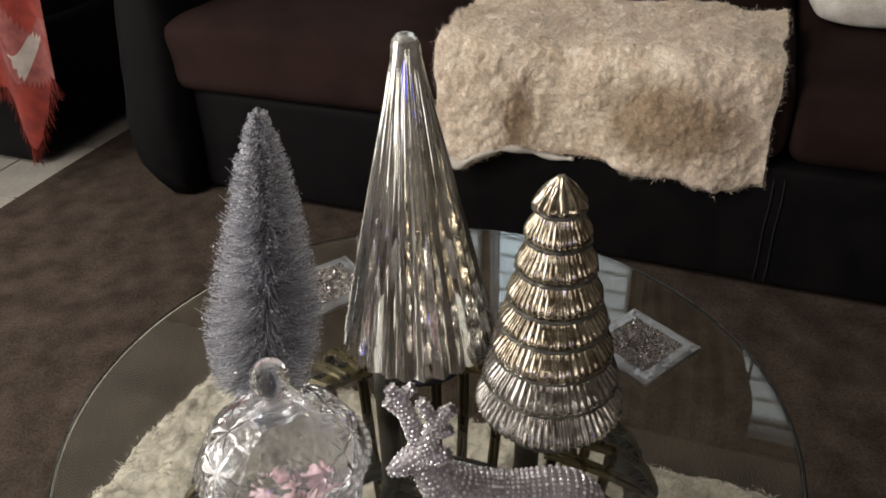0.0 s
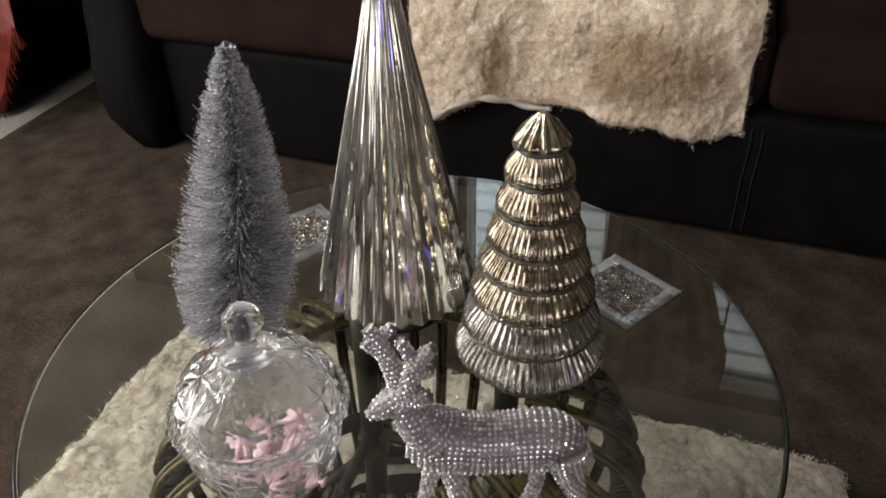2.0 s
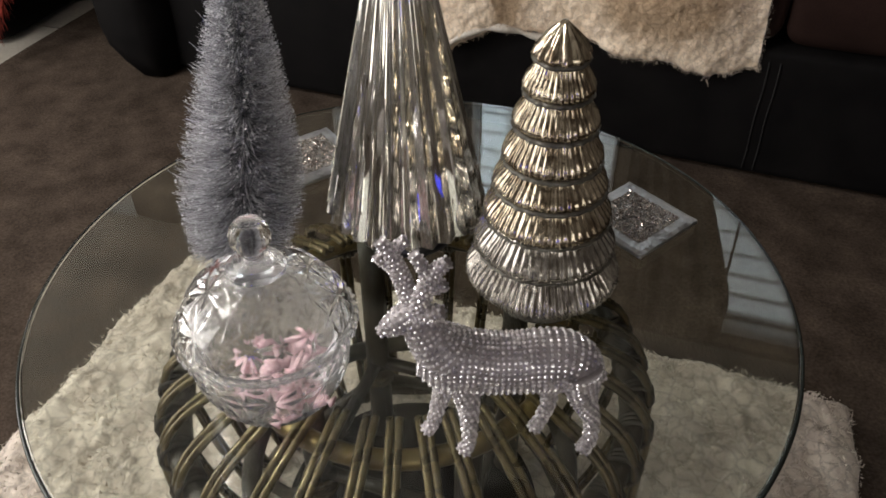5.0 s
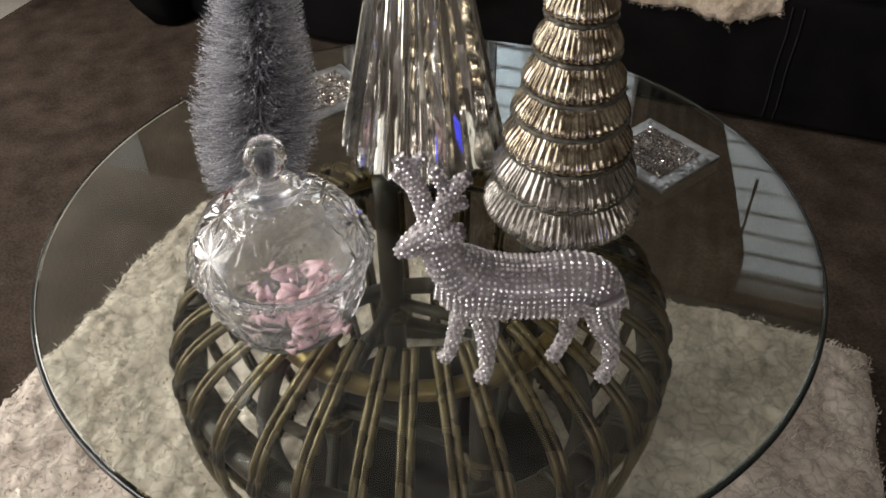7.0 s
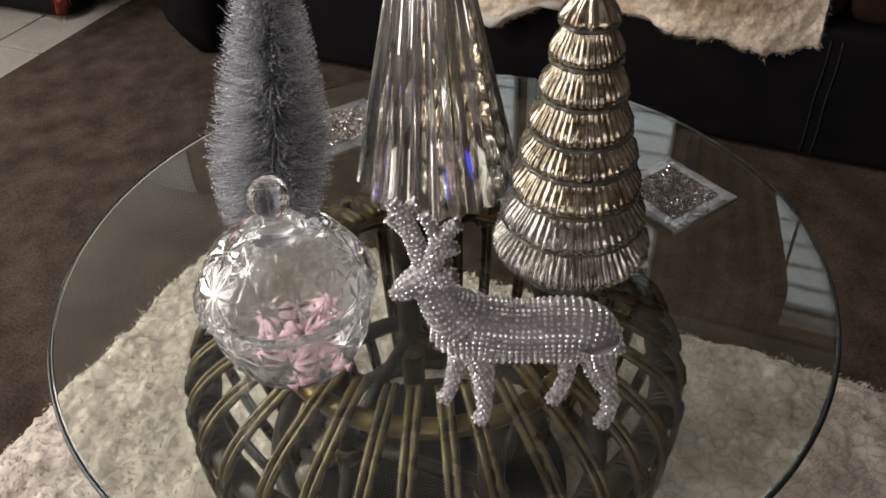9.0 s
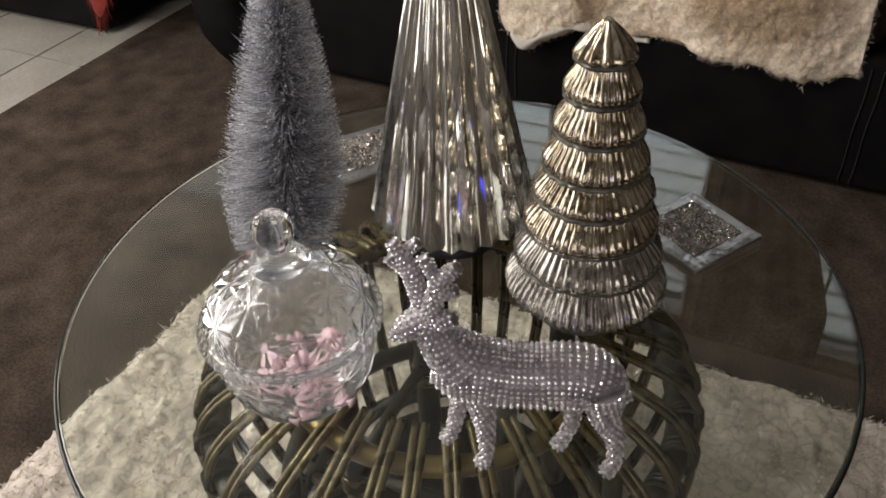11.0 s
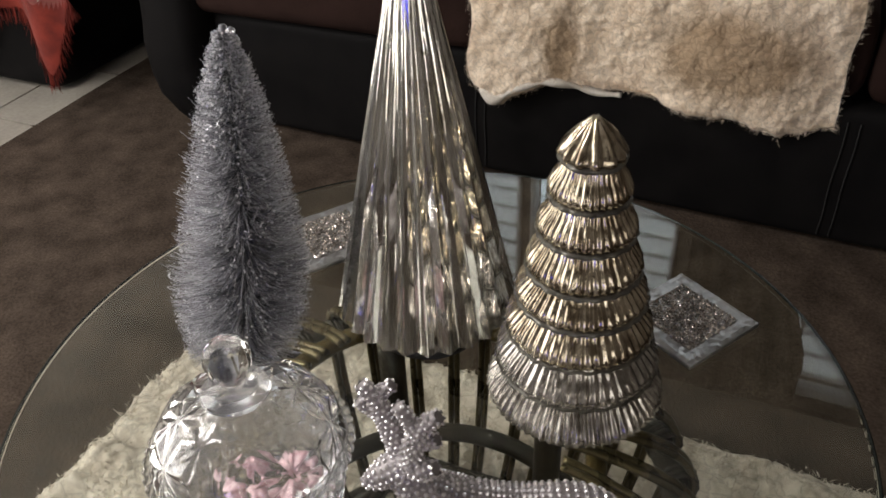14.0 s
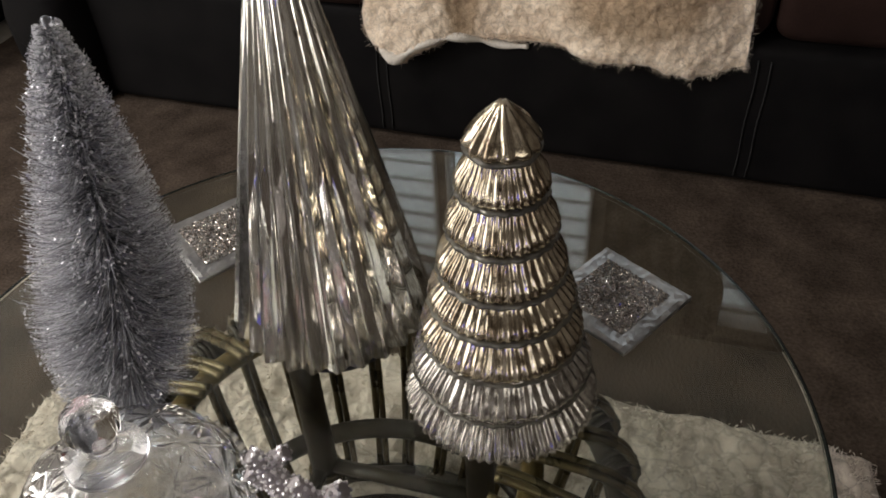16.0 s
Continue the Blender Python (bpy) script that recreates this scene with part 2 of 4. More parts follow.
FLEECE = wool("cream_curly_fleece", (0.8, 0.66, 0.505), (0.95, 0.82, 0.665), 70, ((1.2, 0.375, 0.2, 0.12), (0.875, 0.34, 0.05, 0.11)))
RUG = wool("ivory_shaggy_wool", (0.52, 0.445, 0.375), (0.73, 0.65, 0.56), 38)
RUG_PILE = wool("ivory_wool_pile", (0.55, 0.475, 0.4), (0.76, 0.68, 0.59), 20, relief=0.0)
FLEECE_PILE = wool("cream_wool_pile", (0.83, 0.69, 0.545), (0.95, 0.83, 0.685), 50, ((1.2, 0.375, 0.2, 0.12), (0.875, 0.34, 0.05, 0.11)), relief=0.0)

# ---- builders ----
def mesh_object(name, bm, mat, smooth=True):
    data = bpy.data.meshes.new(name)
    for f in bm.faces:
        f.smooth = smooth
    bm.to_mesh(data)
    bm.free()
    data.materials.append(mat)
    return new(name, data)


def part(name, bm, mat, parent, label="", smooth=True):
    ob = mesh_object(name, bm, mat, smooth)
    ob.parent = parent
    return tagged(ob, label)


def raw(name, verts, faces, mat, parent=None, smooth=False, label=""):
    data = bpy.data.meshes.new(name)
    data.from_pydata([tuple(v) for v in verts], [], [tuple(f) for f in faces])
    data.materials.append(mat)
    if smooth:
        data.polygons.foreach_set("use_smooth", [True] * len(data.polygons))
    ob = new(name, data)
    ob.parent = parent
    return tagged(ob, label)


def thing(name, label, category, matrix=None, group=""):
    ob = new(name)
    ob.empty_display_size = 0.05
    if matrix is not None:
        ob.matrix_world = matrix
    return tagged(ob, label, category, group)


def box(bm, x0, x1, y0, y1, z0, z1, bevel=0.0, segments=2):
    made = bmesh.ops.create_cube(bm, size=1, matrix=Matrix.Translation(((x0 + x1) / 2, (y0 + y1) / 2, (z0 + z1) / 2)) @ Matrix.Diagonal((x1 - x0, y1 - y0, z1 - z0, 1)))
    if bevel:
        edges = list({e for v in made["verts"] for e in v.link_edges})
        bmesh.ops.bevel(bm, geom=edges, offset=bevel, segments=segments, affect="EDGES", profile=0.5)
    return bm


def boxed(*a, **k):
    return box(bmesh.new(), *a, **k)


def grid_faces(bm, rows, closed=True):
    for a, b in zip(rows, rows[1:]):
        n = len(a)
        for i in range(n if closed else n - 1):
            j = (i + 1) % n
            bm.faces.new((a[i], a[j], b[j], b[i]))


def lathe(profile, count=48, shape=None, caps=True):
    """Turns (radius, height) about z; shape(angle, index, r, z) may change the radius."""
    bm = bmesh.new()
    rows = []
    for k, (r, z) in enumerate(profile):
        row = []
        for i in range(count):
            a = 2 * math.pi * i / count
            q = shape(a, k, r, z) if shape else r
            row.append(bm.verts.new((q * math.cos(a), q * math.sin(a), z)))
        rows.append(row)
    grid_faces(bm, rows)
    if caps:
        bm.faces.new(list(reversed(rows[0])))
        bm.faces.new(rows[-1])
    bmesh.ops.recalc_face_normals(bm, faces=bm.faces)
    return bm


def tube(bm, points, radii, sides=8, closed=False, flat=1.0):
    """A tube along points, radius by point."""
    pts = [Vector(p) for p in points]
    rows, ref = [], Vector((0.13, 0.21, 0.97))
    for i, p in enumerate(pts):
        if closed:
            d = pts[(i + 1) % len(pts)] - pts[i - 1]
        else:
            d = pts[min(i + 1, len(pts) - 1)] - pts[max(i - 1, 0)]
        d.normalize()
        s = d.cross(ref)
        if s.length < 0.05:
            s = d.cross(Vector((1, 0, 0)))
        s.normalize()
        t = s.cross(d)
        r = radii[i] if hasattr(radii, "__len__") else radii
        rows.append([bm.verts.new(p + (s * math.cos(2 * math.pi * k / sides) + t * math.sin(2 * math.pi * k / sides) * flat) * r) for k in range(sides)])
    grid_faces(bm, rows + [rows[0]] if closed else rows)
    if not closed:
        bm.faces.new(list(reversed(rows[0])))
        bm.faces.new(rows[-1])
    return bm


def puff(bm, cx, cy, cz, sx, sy, sz, e1=0.35, e2=0.35, nu=40, nv=24, wobble=0.0):
    """A stuffed block: a superellipsoid with half sizes sx, sy, sz."""
    def po(c, e):
        return math.copysign(abs(c) ** e, c)
    rows = []
    for j in range(nv + 1):
        v = -math.pi / 2 + math.pi * (0.002 + 0.996 * j / nv)
        row = []
        for i in range(nu):
            u = 2 * math.pi * i / nu
            p = Vector((po(math.cos(v), e1) * po(math.cos(u), e2), po(math.cos(v), e1) * po(math.sin(u), e2), po(math.sin(v), e1)))
            w = 1 + wobble * noise.noise(p * 2.3 + Vector((cx * 7, cy * 5, cz)))
            row.append(bm.verts.new((cx + sx * p.x * w, cy + sy * p.y * w, cz + sz * p.z * w)))
        rows.append(row)
    grid_faces(bm, rows)
    bm.faces.new(list(reversed(rows[0])))
    bm.faces.new(rows[-1])
    return bm


def rng(seed):
    return np.random.RandomState(seed)


def ribbons(roots, dirs, width, bend, seed):
    """Thin strands: three pairs of points from each root along dir, bent by bend."""
    g = rng(seed)
    n = len(roots)
    side = np.cross(dirs, g.normal(size=(n, 3)))
    side /= np.linalg.norm(side, axis=1)[:, None] + 1e-9
    side *= width / 2
    mid = roots + dirs * 0.5 + bend * 0.25
    tip = roots + dirs + bend
    v = np.stack([roots - side, roots + side, mid - side, mid + side, tip - side * 0.3, tip + side * 0.3], 1).reshape(-1, 3)
    k = np.arange(n)[:, None] * 6
    f = np.concatenate([k + np.array([0, 1, 3, 2]), k + np.array([2, 3, 5, 4])])
    return v, f


# ---- structure of the room ----
def structure(name, bm, mat, label="", category=""):
    ob = mesh_object(name, bm, mat, False)
    ob.matrix_world = ROOM
    return tagged(ob, label, category, kind="structure")


U0, U1, V0, V1, H = -3.0, 3.4, -3.6, 1.0, 2.4
carpet = bmesh.new()
bmesh.ops.create_grid(carpet, x_segments=120, y_segments=120, size=0.5, matrix=Matrix.Translation(((-0.55 + U1) / 2, (V0 + V1) / 2, 0)) @ Matrix.Diagonal((U1 + 0.55, V1 - V0, 1, 1)))
for v in carpet.verts:
    v.co.z = -0.004 + 0.004 * noise.noise(v.co * 6) * 0.6
    if v.co.x < -0.54:
        v.co.z = -0.012
        v.co.x += 0.006 * noise.noise(Vector((0, v.co.y * 9, 0)))
structure("floor", carpet, CARPET, "brown cut-pile carpet, slightly worn", "carpet")
subfloor = structure("floor_tiled", boxed(U0, U1, V0, V1, -0.1, -0.014), GROUT, "tiled floor with brown grout joints", "floor")
structure("ceiling", boxed(U0 - 0.1, U1 + 0.1, V0 - 0.1, V1 + 0.1, H, H + 0.1), CEILING, "white painted ceiling", "ceiling")
structure("wall_west", boxed(U0 - 0.1, U0, V0 - 0.1, V1 + 0.1, -0.1, H), WALL, "taupe painted wall", "wall")
structure("wall_east", boxed(U1, U1 + 0.1, V0 - 0.1, V1 + 0.1, -0.1, H), WALL, "taupe painted wall", "wall")
# unseen partition, its opening sized for the left fill lamp
partition = bmesh.new()
box(partition, -1.6, -1.5, V0, -2.85, -0.1, H)
box(partition, -1.6, -1.5, -0.85, -0.6, -0.1, H)
box(partition, -1.6, -1.5, -2.85, -0.85, 2.1, H)
structure("wall_partition", partition, WALL, "unseen taupe wall, opened for the left fill lamp", "wall")
# unseen wall, its opening sized for the front fill lamp
south = bmesh.new()
box(south, U0, 1.68, V0 - 0.1, V0, -0.1, H)
box(south, 2.82, U1, V0 - 0.1, V0, -0.1, H)
box(south, 1.68, 2.82, V0 - 0.1, V0, -0.1, 0.73)
box(south, 1.68, 2.82, V0 - 0.1, V0, 1.67, H)
structure("wall_south", south, WALL, "unseen taupe wall, opened for the front fill lamp", "wall")
WINDOWS = ((-0.1, 0.46), (0.5, 1.065), (1.36, 2.08))
WZ0, WZ1 = 1.15, 2.3
wall = bmesh.new()
edges_u = [U0] + [u for w in WINDOWS for u in w] + [U1]
for a, b in zip(edges_u[::2], edges_u[1::2]):
    box(wall, a, b, V1, V1 + 0.12, -0.1, H)
for a, b in WINDOWS:
    box(wall, a, b, V1, V1 + 0.12, -0.1, WZ0)
    box(wall, a, b, V1, V1 + 0.12, WZ1, H)
structure("wall_north", wall, WALL, "taupe painted wall with three shuttered windows", "wall")
# thin facing whose pale colour imitates a brighter lit wall
structure("wall_kitchen", boxed(U0, -1.28, V1 - 0.01, V1 - 0.002, 0.0, H), LIT_WALL, "kitchen wall coloured paler to look lit", "wall")
DAY = glow("dusk_sky", (0.9, 0.96, 1.0), 0.95)
for k, (a, b) in enumerate(WINDOWS):
    win = tagged(new("window_%d" % (k + 1)), "white window with louvred shutters, daylight behind", "window", kind="structure")
    win.matrix_world = ROOM
    fr = bmesh.new()
    for q in ((a, a + 0.014, WZ0, WZ1), (b - 0.014, b, WZ0, WZ1), (a + 0.014, b - 0.014, WZ0, WZ0 + 0.03), (a + 0.014, b - 0.014, WZ1 - 0.02, WZ1)):
        box(fr, q[0], q[1], V1 - 0.02, V1 + 0.05, q[2], q[3], 0.003)
    part("window_frame", fr, WHITE, win)
    slat = None
    z = WZ0 + 0.07
    while z < WZ1 - 0.06:
        if slat is None:
            bm = boxed(-(b - a) / 2 + 0.016, (b - a) / 2 - 0.016, -0.038, 0.038, -0.004, 0.004, 0.003)
            slat = part("slat", bm, WHITE, win)
            data = slat.data
        else:
            slat = new("slat", data)
            slat.parent = win
        slat.matrix_local = pose((a + b) / 2, V1 + 0.02, z, 32, 0, 0)
        z += 0.1 if k == 2 else 0.085
    sky = structure("backdrop", boxed(a - 0.1, b + 0.1, V1 + 0.3, V1 + 0.32, WZ0 - 0.2, WZ1 + 0.2), DAY, "pale blue daylight outside the window", "sky")

# ---- curtain at the window ----
def curtain_point(s, t):
    z = 0.25 + 2.07 * t
    edge = 1.36 + 0.23 * max(0.0, min(1.0, (z - 1.45) / 0.63)) ** 0.9
    u = 1.12 + (edge - 1.12) * s
    return Vector((u, V1 - 0.075 + 0.022 * math.sin(s * 34 + 0.5 * math.sin(t * 4)) * (0.5 + 0.5 * t), z))


drape = thing("curtain", "dark grey curtain drawn aside beside the shuttered window", "curtain", ROOM)
nu, nv = 60, 30
sheet = [curtain_point(i / nu, j / nv) + Vector((0, d, 0)) for d in (0.0, 0.004) for j in range(nv + 1) for i in range(nu + 1)]
faces = []
for o in (0, (nu + 1) * (nv + 1)):
    faces += [(o + j * (nu + 1) + i, o + j * (nu + 1) + i + 1, o + (j + 1) * (nu + 1) + i + 1, o + (j + 1) * (nu + 1) + i) for j in range(nv) for i in range(nu)]
raw("cloth", sheet, faces, DRAPE, drape, True)
part("rod", tube(bmesh.new(), [(1.02, V1 - 0.07, 2.33), (2.2, V1 - 0.07, 2.33)], 0.011, 12), PLASTIC, drape, "black curtain rod")
wand = thing("blind_wand", "thin dark wand hanging in front of the shutter", "wand", ROOM)
part("rod", tube(bmesh.new(), [(1.556, V1 - 0.034, 2.28), (1.55, V1 - 0.034, 1.73)], 0.006, 8), PLASTIC, wand)

# ---- lamps ----
fixture = thing("ceiling_light", "square frosted ceiling light, switched on", "lamp", pose(-1.77, -0.03, 2.4, 0, 0, -20))
part("frame", boxed(-0.34, 0.34, -0.34, 0.34, -0.05, 0.0, 0.01), WHITE, fixture)
part("diffuser", boxed(-0.31, 0.31, -0.31, 0.31, -0.062, -0.052, 0.004), glow("lit_diffuser", (1.0, 0.96, 0.92), 9), fixture)
# unseen globe added so the kitchen wall is bright up to the ceiling
kitchen = thing("wall_fill_globe", "unseen glowing globe, added to light the kitchen wall", "lamp", ROOM @ pose(-2.2, 0.25, 2.4))
part("canopy", lathe([(0.05, -0.02), (0.052, -0.012), (0.045, 0.0)], 32), WHITE, kitchen)
part("cord", tube(bmesh.new(), [(0, 0, -0.27), (0, 0, -0.02)], 0.004, 8), WHITE, kitchen)
part("globe", lathe([(0.11 * math.sin(q), -0.37 - 0.11 * math.cos(q)) for q in [0.05 + 3.04 * i / 20 for i in range(21)]], 40), glow("lit_globe", (1.0, 0.97, 0.93), 60), kitchen)
tv = thing("television", "small black television showing a blue screen", "television", look((-0.5, -2.12, 0.86), (0.0, 0.09, 0.76)) @ pose(0, 0, 0, 0, 180, 0))
part("case", boxed(-0.19, 0.19, -0.12, 0.12, 0.0, 0.05, 0.008), PLASTIC, tv)
part("screen", boxed(-0.175, 0.175, -0.105, 0.105, 0.052, 0.056), glow("blue_screen", (0.05, 0.06, 1.0), 3.5), tv)
part("stand", boxed(-0.03, 0.03, -0.86, -0.12, 0.01, 0.04, 0.004), PLASTIC, tv)



# unseen upright emitter, added to put bright streaks on the glass ornaments
def streak_lamp(x, y, r, z0, z1, strength):
    t = thing("streak_lamp", "tall glowing column, added unseen for streak reflections", "lamp", pose(x, y, 0), "column lamps in the room")
    part("shade", lathe([(r, z0), (r * 1.01, z0 + 0.005), (r * 1.01, z1 - 0.005), (r, z1)], 40), glow("glowing_column", (1.0, 0.95, 0.88), strength), t)
    part("foot", lathe([(r, 0.0), (r, 0.02), (0.02, 0.03), (0.02, z0 - 0.002)], 32), PLASTIC, t)


streak_lamp(1.15, -2.1, 0.055, 0.35, 1.2, 4.5)
streak_lamp(-0.1, -2.35, 0.06, 0.35, 1.1, 5)

# ---- sofa ----
sofa = thing("sofa", "long brown suede sofa with black leather base and arm", "sofa", ROOM)
seams_u = (-0.03, 0.69, 1.43, 2.17)
BASE_TURN = pose(0, 0, 0, 0, 0, -1.5)      # brings the base and its stitching forward towards the right
part("base_panel", puff(bmesh.new(), 1.07, 0.46, 0.15, 1.12, 0.46, 0.15, 0.1, 0.05, 120, 28), LEATHER, sofa, "black leather base panel").matrix_local = BASE_TURN
for a in seams_u[1:3]:
    bm = bmesh.new()
    for d in (-0.011, 0.011):
        tube(bm, [(a + d + 0.0012 * math.sin(k), -0.0015, 0.02 + 0.025 * k) for k in range(11)], 0.0016, 5)
    part("stitching", bm, THREAD, sofa, "grey double stitching").matrix_local = BASE_TURN
for a, b in zip((-0.1,) + seams_u[1:], seams_u[1:]):
    bm = bmesh.new()
    puff(bm, (a + b) / 2, 0.33, 0.385, (b - a) / 2 - 0.001, 0.36, 0.105, 0.34, 0.06, 96, 36, 0.01)
    part("seat_cushion", bm, SUEDE, sofa, "brown suede seat cushion")
for a, b in zip(seams_u, seams_u[1:]):
    bm = bmesh.new()
    puff(bm, (a + b) / 2, 0.78, 0.66, (b - a) / 2 - 0.003, 0.14, 0.24, 0.4, 0.3, 48, 30, 0.02)
    part("back_cushion", bm, SUEDE, sofa, "brown suede back cushion")


def sofa_arm(u):
    bm = bmesh.new()
    rows = []
    for k in range(15):
        s = k / 14
        z = 0.0 + 0.62 * s
        c = u + 0.008 * math.sin(s * 3.1) + 0.012 * s + 0.05 * max(0, 1 - s * 5.5)
        w = 0.11 + 0.006 * s + 0.01 * math.sin(6 * s) - 0.05 * max(0, 1 - s * 5.5)
        if s > 0.9:
            w *= 1 - ((s - 0.9) / 0.1) ** 2 * 0.4
        front = -0.085 + 0.065 * s - 0.02 * math.sin(s * 3.1) + 0.035 * max(0, 1 - s * 9)
        row = []
        for i in range(40):
            a = 2 * math.pi * i / 40
            x, y = math.cos(a), math.sin(a)
            x, y = math.copysign(abs(x) ** 0.55, x), math.copysign(abs(y) ** 0.4, y)
            wr = 0.006 * noise.noise(Vector((x * 2, y * 2, s * 7)))
            row.append(bm.verts.new((c + (w + wr) * x, 0.46 + (0.46 - front + wr) * y * (1.0 if y < 0 else 0.98), z)))
        rows.append(row)
    grid_faces(bm, rows)
    bm.faces.new(rows[-1]), bm.faces.new(list(reversed(rows[0])))
    return bm


part("arm", sofa_arm(-0.13), LEATHER, sofa, "rounded black leather arm")
part("arm", sofa_arm(2.31), LEATHER, sofa, "rounded black leather arm")


# ---- fleece ----
def fleece_patch(name, nu, nv, place, mat, pile, parent, fibres, length, width, seed, lump, label=""):
    """place(s, t) -> point and normal, s and t in 0..1. A lumpy hide with strands."""
    g = rng(seed)
    verts, normals = [], []
    for j in range(nv + 1):
        for i in range(nu + 1):
            p, n = place(i / nu, j / nv)
            q = Vector(p)
            d = lump * (0.55 * noise.noise(q * 30) + 0.7 * abs(noise.noise(q * 55 + Vector((3, 1, 2)))) + 0.5 * noise.noise(q * 11))
            verts.append(q + Vector(n) * d)
            normals.append(n)
    faces = [(j * (nu + 1) + i, j * (nu + 1) + i + 1, (j + 1) * (nu + 1) + i + 1, (j + 1) * (nu + 1) + i) for j in range(nv) for i in range(nu)]
    raw(name + "_hide", verts, faces, mat, parent, True, label)
    V, N = np.array(verts), np.array([tuple(n) for n in normals])
    pick = g.randint(0, len(V), fibres)
    roots = V[pick] + g.normal(size=(fibres, 3)) * 0.003 - N[pick] * 0.002
    flow = np.array([tuple(noise.noise_vector(Vector(p) * 22)) for p in roots])
    dirs = N[pick] * 0.25 + flow * 1.7 + g.normal(size=(fibres, 3)) * 0.35
    dirs *= (length * (0.6 + 0.8 * g.rand(fibres)))[:, None] / (np.linalg.norm(dirs, axis=1)[:, None] + 1e-9)
    bend = g.normal(size=(fibres, 3)) * length * 0.5
    v, f = ribbons(roots, dirs, width, bend, seed + 1)
    ob = raw(name + "_pile", v, f, pile, parent)
    ob["kind"] = "stuff"


rug = thing("rug", "ivory shaggy sheepskin rug lying under the glass table", "rug", ROOM)
RU0, RU1, RV0, RV1 = 0.41, 1.64, -1.85, -0.645


def rug_place(s, t):
    x, y = 2 * s - 1, 2 * t - 1
    k = 0.035 * (x * x * y * y)
    u = (RU0 + RU1) / 2 + (RU1 - RU0) / 2 * x * (1 - k) + 0.012 * noise.noise(Vector((s * 4, t * 9, 1)))
    v = (RV0 + RV1) / 2 + (RV1 - RV0) / 2 * y * (1 - k) + 0.012 * noise.noise(Vector((s * 9, t * 4, 5)))
    edge = min(1, min(s, 1 - s, t, 1 - t) / 0.03)
    return Vector((u, v, 0.004 + 0.022 * edge ** 0.5)), Vector((0, 0, 1))


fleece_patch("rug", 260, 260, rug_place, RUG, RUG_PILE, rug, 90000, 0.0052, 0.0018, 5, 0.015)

throw = thing("fleece_throw", "cream curly sheepskin throw draped over the sofa seat", "throw", ROOM)


def throw_place(s, t):
    """t 0 at the hem, 1 far back on the seat."""
    u = 0.695 + 0.7 * s + 0.012 * noise.noise(Vector((s * 3, t * 7, 2))) - 0.012 * (1 - t) * (1 - s)
    fold = 0.02 * math.sin(s * 9.5 + 0.6) * (1 - t) + 0.012 * noise.noise(Vector((s * 5, t * 3, 8)))
    hem = 0.272 - 0.02 * math.sin(s * 3.1) * 0.2 + 0.02 * noise.noise(Vector((s * 6, 0, 4))) - 0.025 * max(0, s - 0.75) * 2 - 0.035 * math.exp(-((s - 0.08) / 0.05) ** 2)
    L = t * 0.64 - 0.019
    drop = 0.482 - hem
    if L < 0:
        a = -L / 0.0125
        z, v, n = hem - 0.0125 * math.sin(a), -0.052 + 0.0125 * (1 - math.cos(a)), Vector((0, -math.cos(a), -math.sin(a)))
    elif L < drop:
        z, v, n = hem + L, -0.052, Vector((0, -1, 0))
        v -= 0.004 * math.sin(math.pi * L / drop)
    else:
        r, m = 0.055, L - drop
        a = min(m / r, math.pi / 2)
        z = 0.482 + r * math.sin(a) * 0.6
        v = -0.052 + r * (1 - math.cos(a)) + max(0, m - r * math.pi / 2)
        n = Vector((0, -math.cos(a), math.sin(a)))
    return Vector((u, v, z)) + n * fold, n


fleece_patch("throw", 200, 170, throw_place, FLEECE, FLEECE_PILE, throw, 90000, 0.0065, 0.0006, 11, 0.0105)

bm = bmesh.new()
hem_line = [throw_place(0.04 + 0.4 * k / 40, 0.03) for k in range(41)]
tube(bm, [p + Vector((0, 0.004, -0.012)) for p, n in hem_line], [0.004 + 0.009 * abs(math.sin(k * 0.31 + 0.9)) * (1 - abs(k - 20) / 26) + 0.008 * math.exp(-((k - 4) / 3) ** 2) for k in range(41)], 10)
part("lining", bm, PILLOW, throw, "white cotton lining showing below the hem")

cushion = thing("pillow", "white plush pillow lying on the sofa seat", "pillow", ROOM)
part("cover", puff(bmesh.new(), 1.68, 0.42, 0.53, 0.24, 0.14, 0.045, 0.6, 0.5, 48, 24, 0.05), PILLOW, cushion)

# ---- black armchair with a plaid throw ----
chair = thing("armchair", "black leather armchair on the tiled floor beside the sofa", "armchair", ROOM)
part("seat_base", puff(bmesh.new(), -1.0, 0.44, 0.2, 0.42, 0.47, 0.2, 0.1, 0.08, 48, 24), LEATHER, chair)
part("seat_cushion", puff(bmesh.new(), -1.05, 0.5, 0.42, 0.33, 0.36, 0.07, 0.4, 0.25, 48, 24), LEATHER, chair)
part("arm", puff(bmesh.new(), -0.675, 0.52, 0.36, 0.085, 0.4, 0.24, 0.3, 0.3, 40, 24), LEATHER, chair)
part("arm", puff(bmesh.new(), -1.39, 0.52, 0.36, 0.085, 0.4, 0.24, 0.3, 0.3, 40, 24), LEATHER, chair)

plaid = thing("plaid_throw", "red and cream plaid wool throw with fringe hanging down", "throw", ROOM)


def plaid_hem(s):
    return 0.285 + 0.012 * math.sin(s * 31.0) - 0.12 * math.exp(-((s - 0.16) / 0.16) ** 2) - 0.165 * math.exp(-((s - 0.76) / 0.1) ** 2) + 0.05 * max(0.0, min(1.0, (s - 0.86) / 0.06))


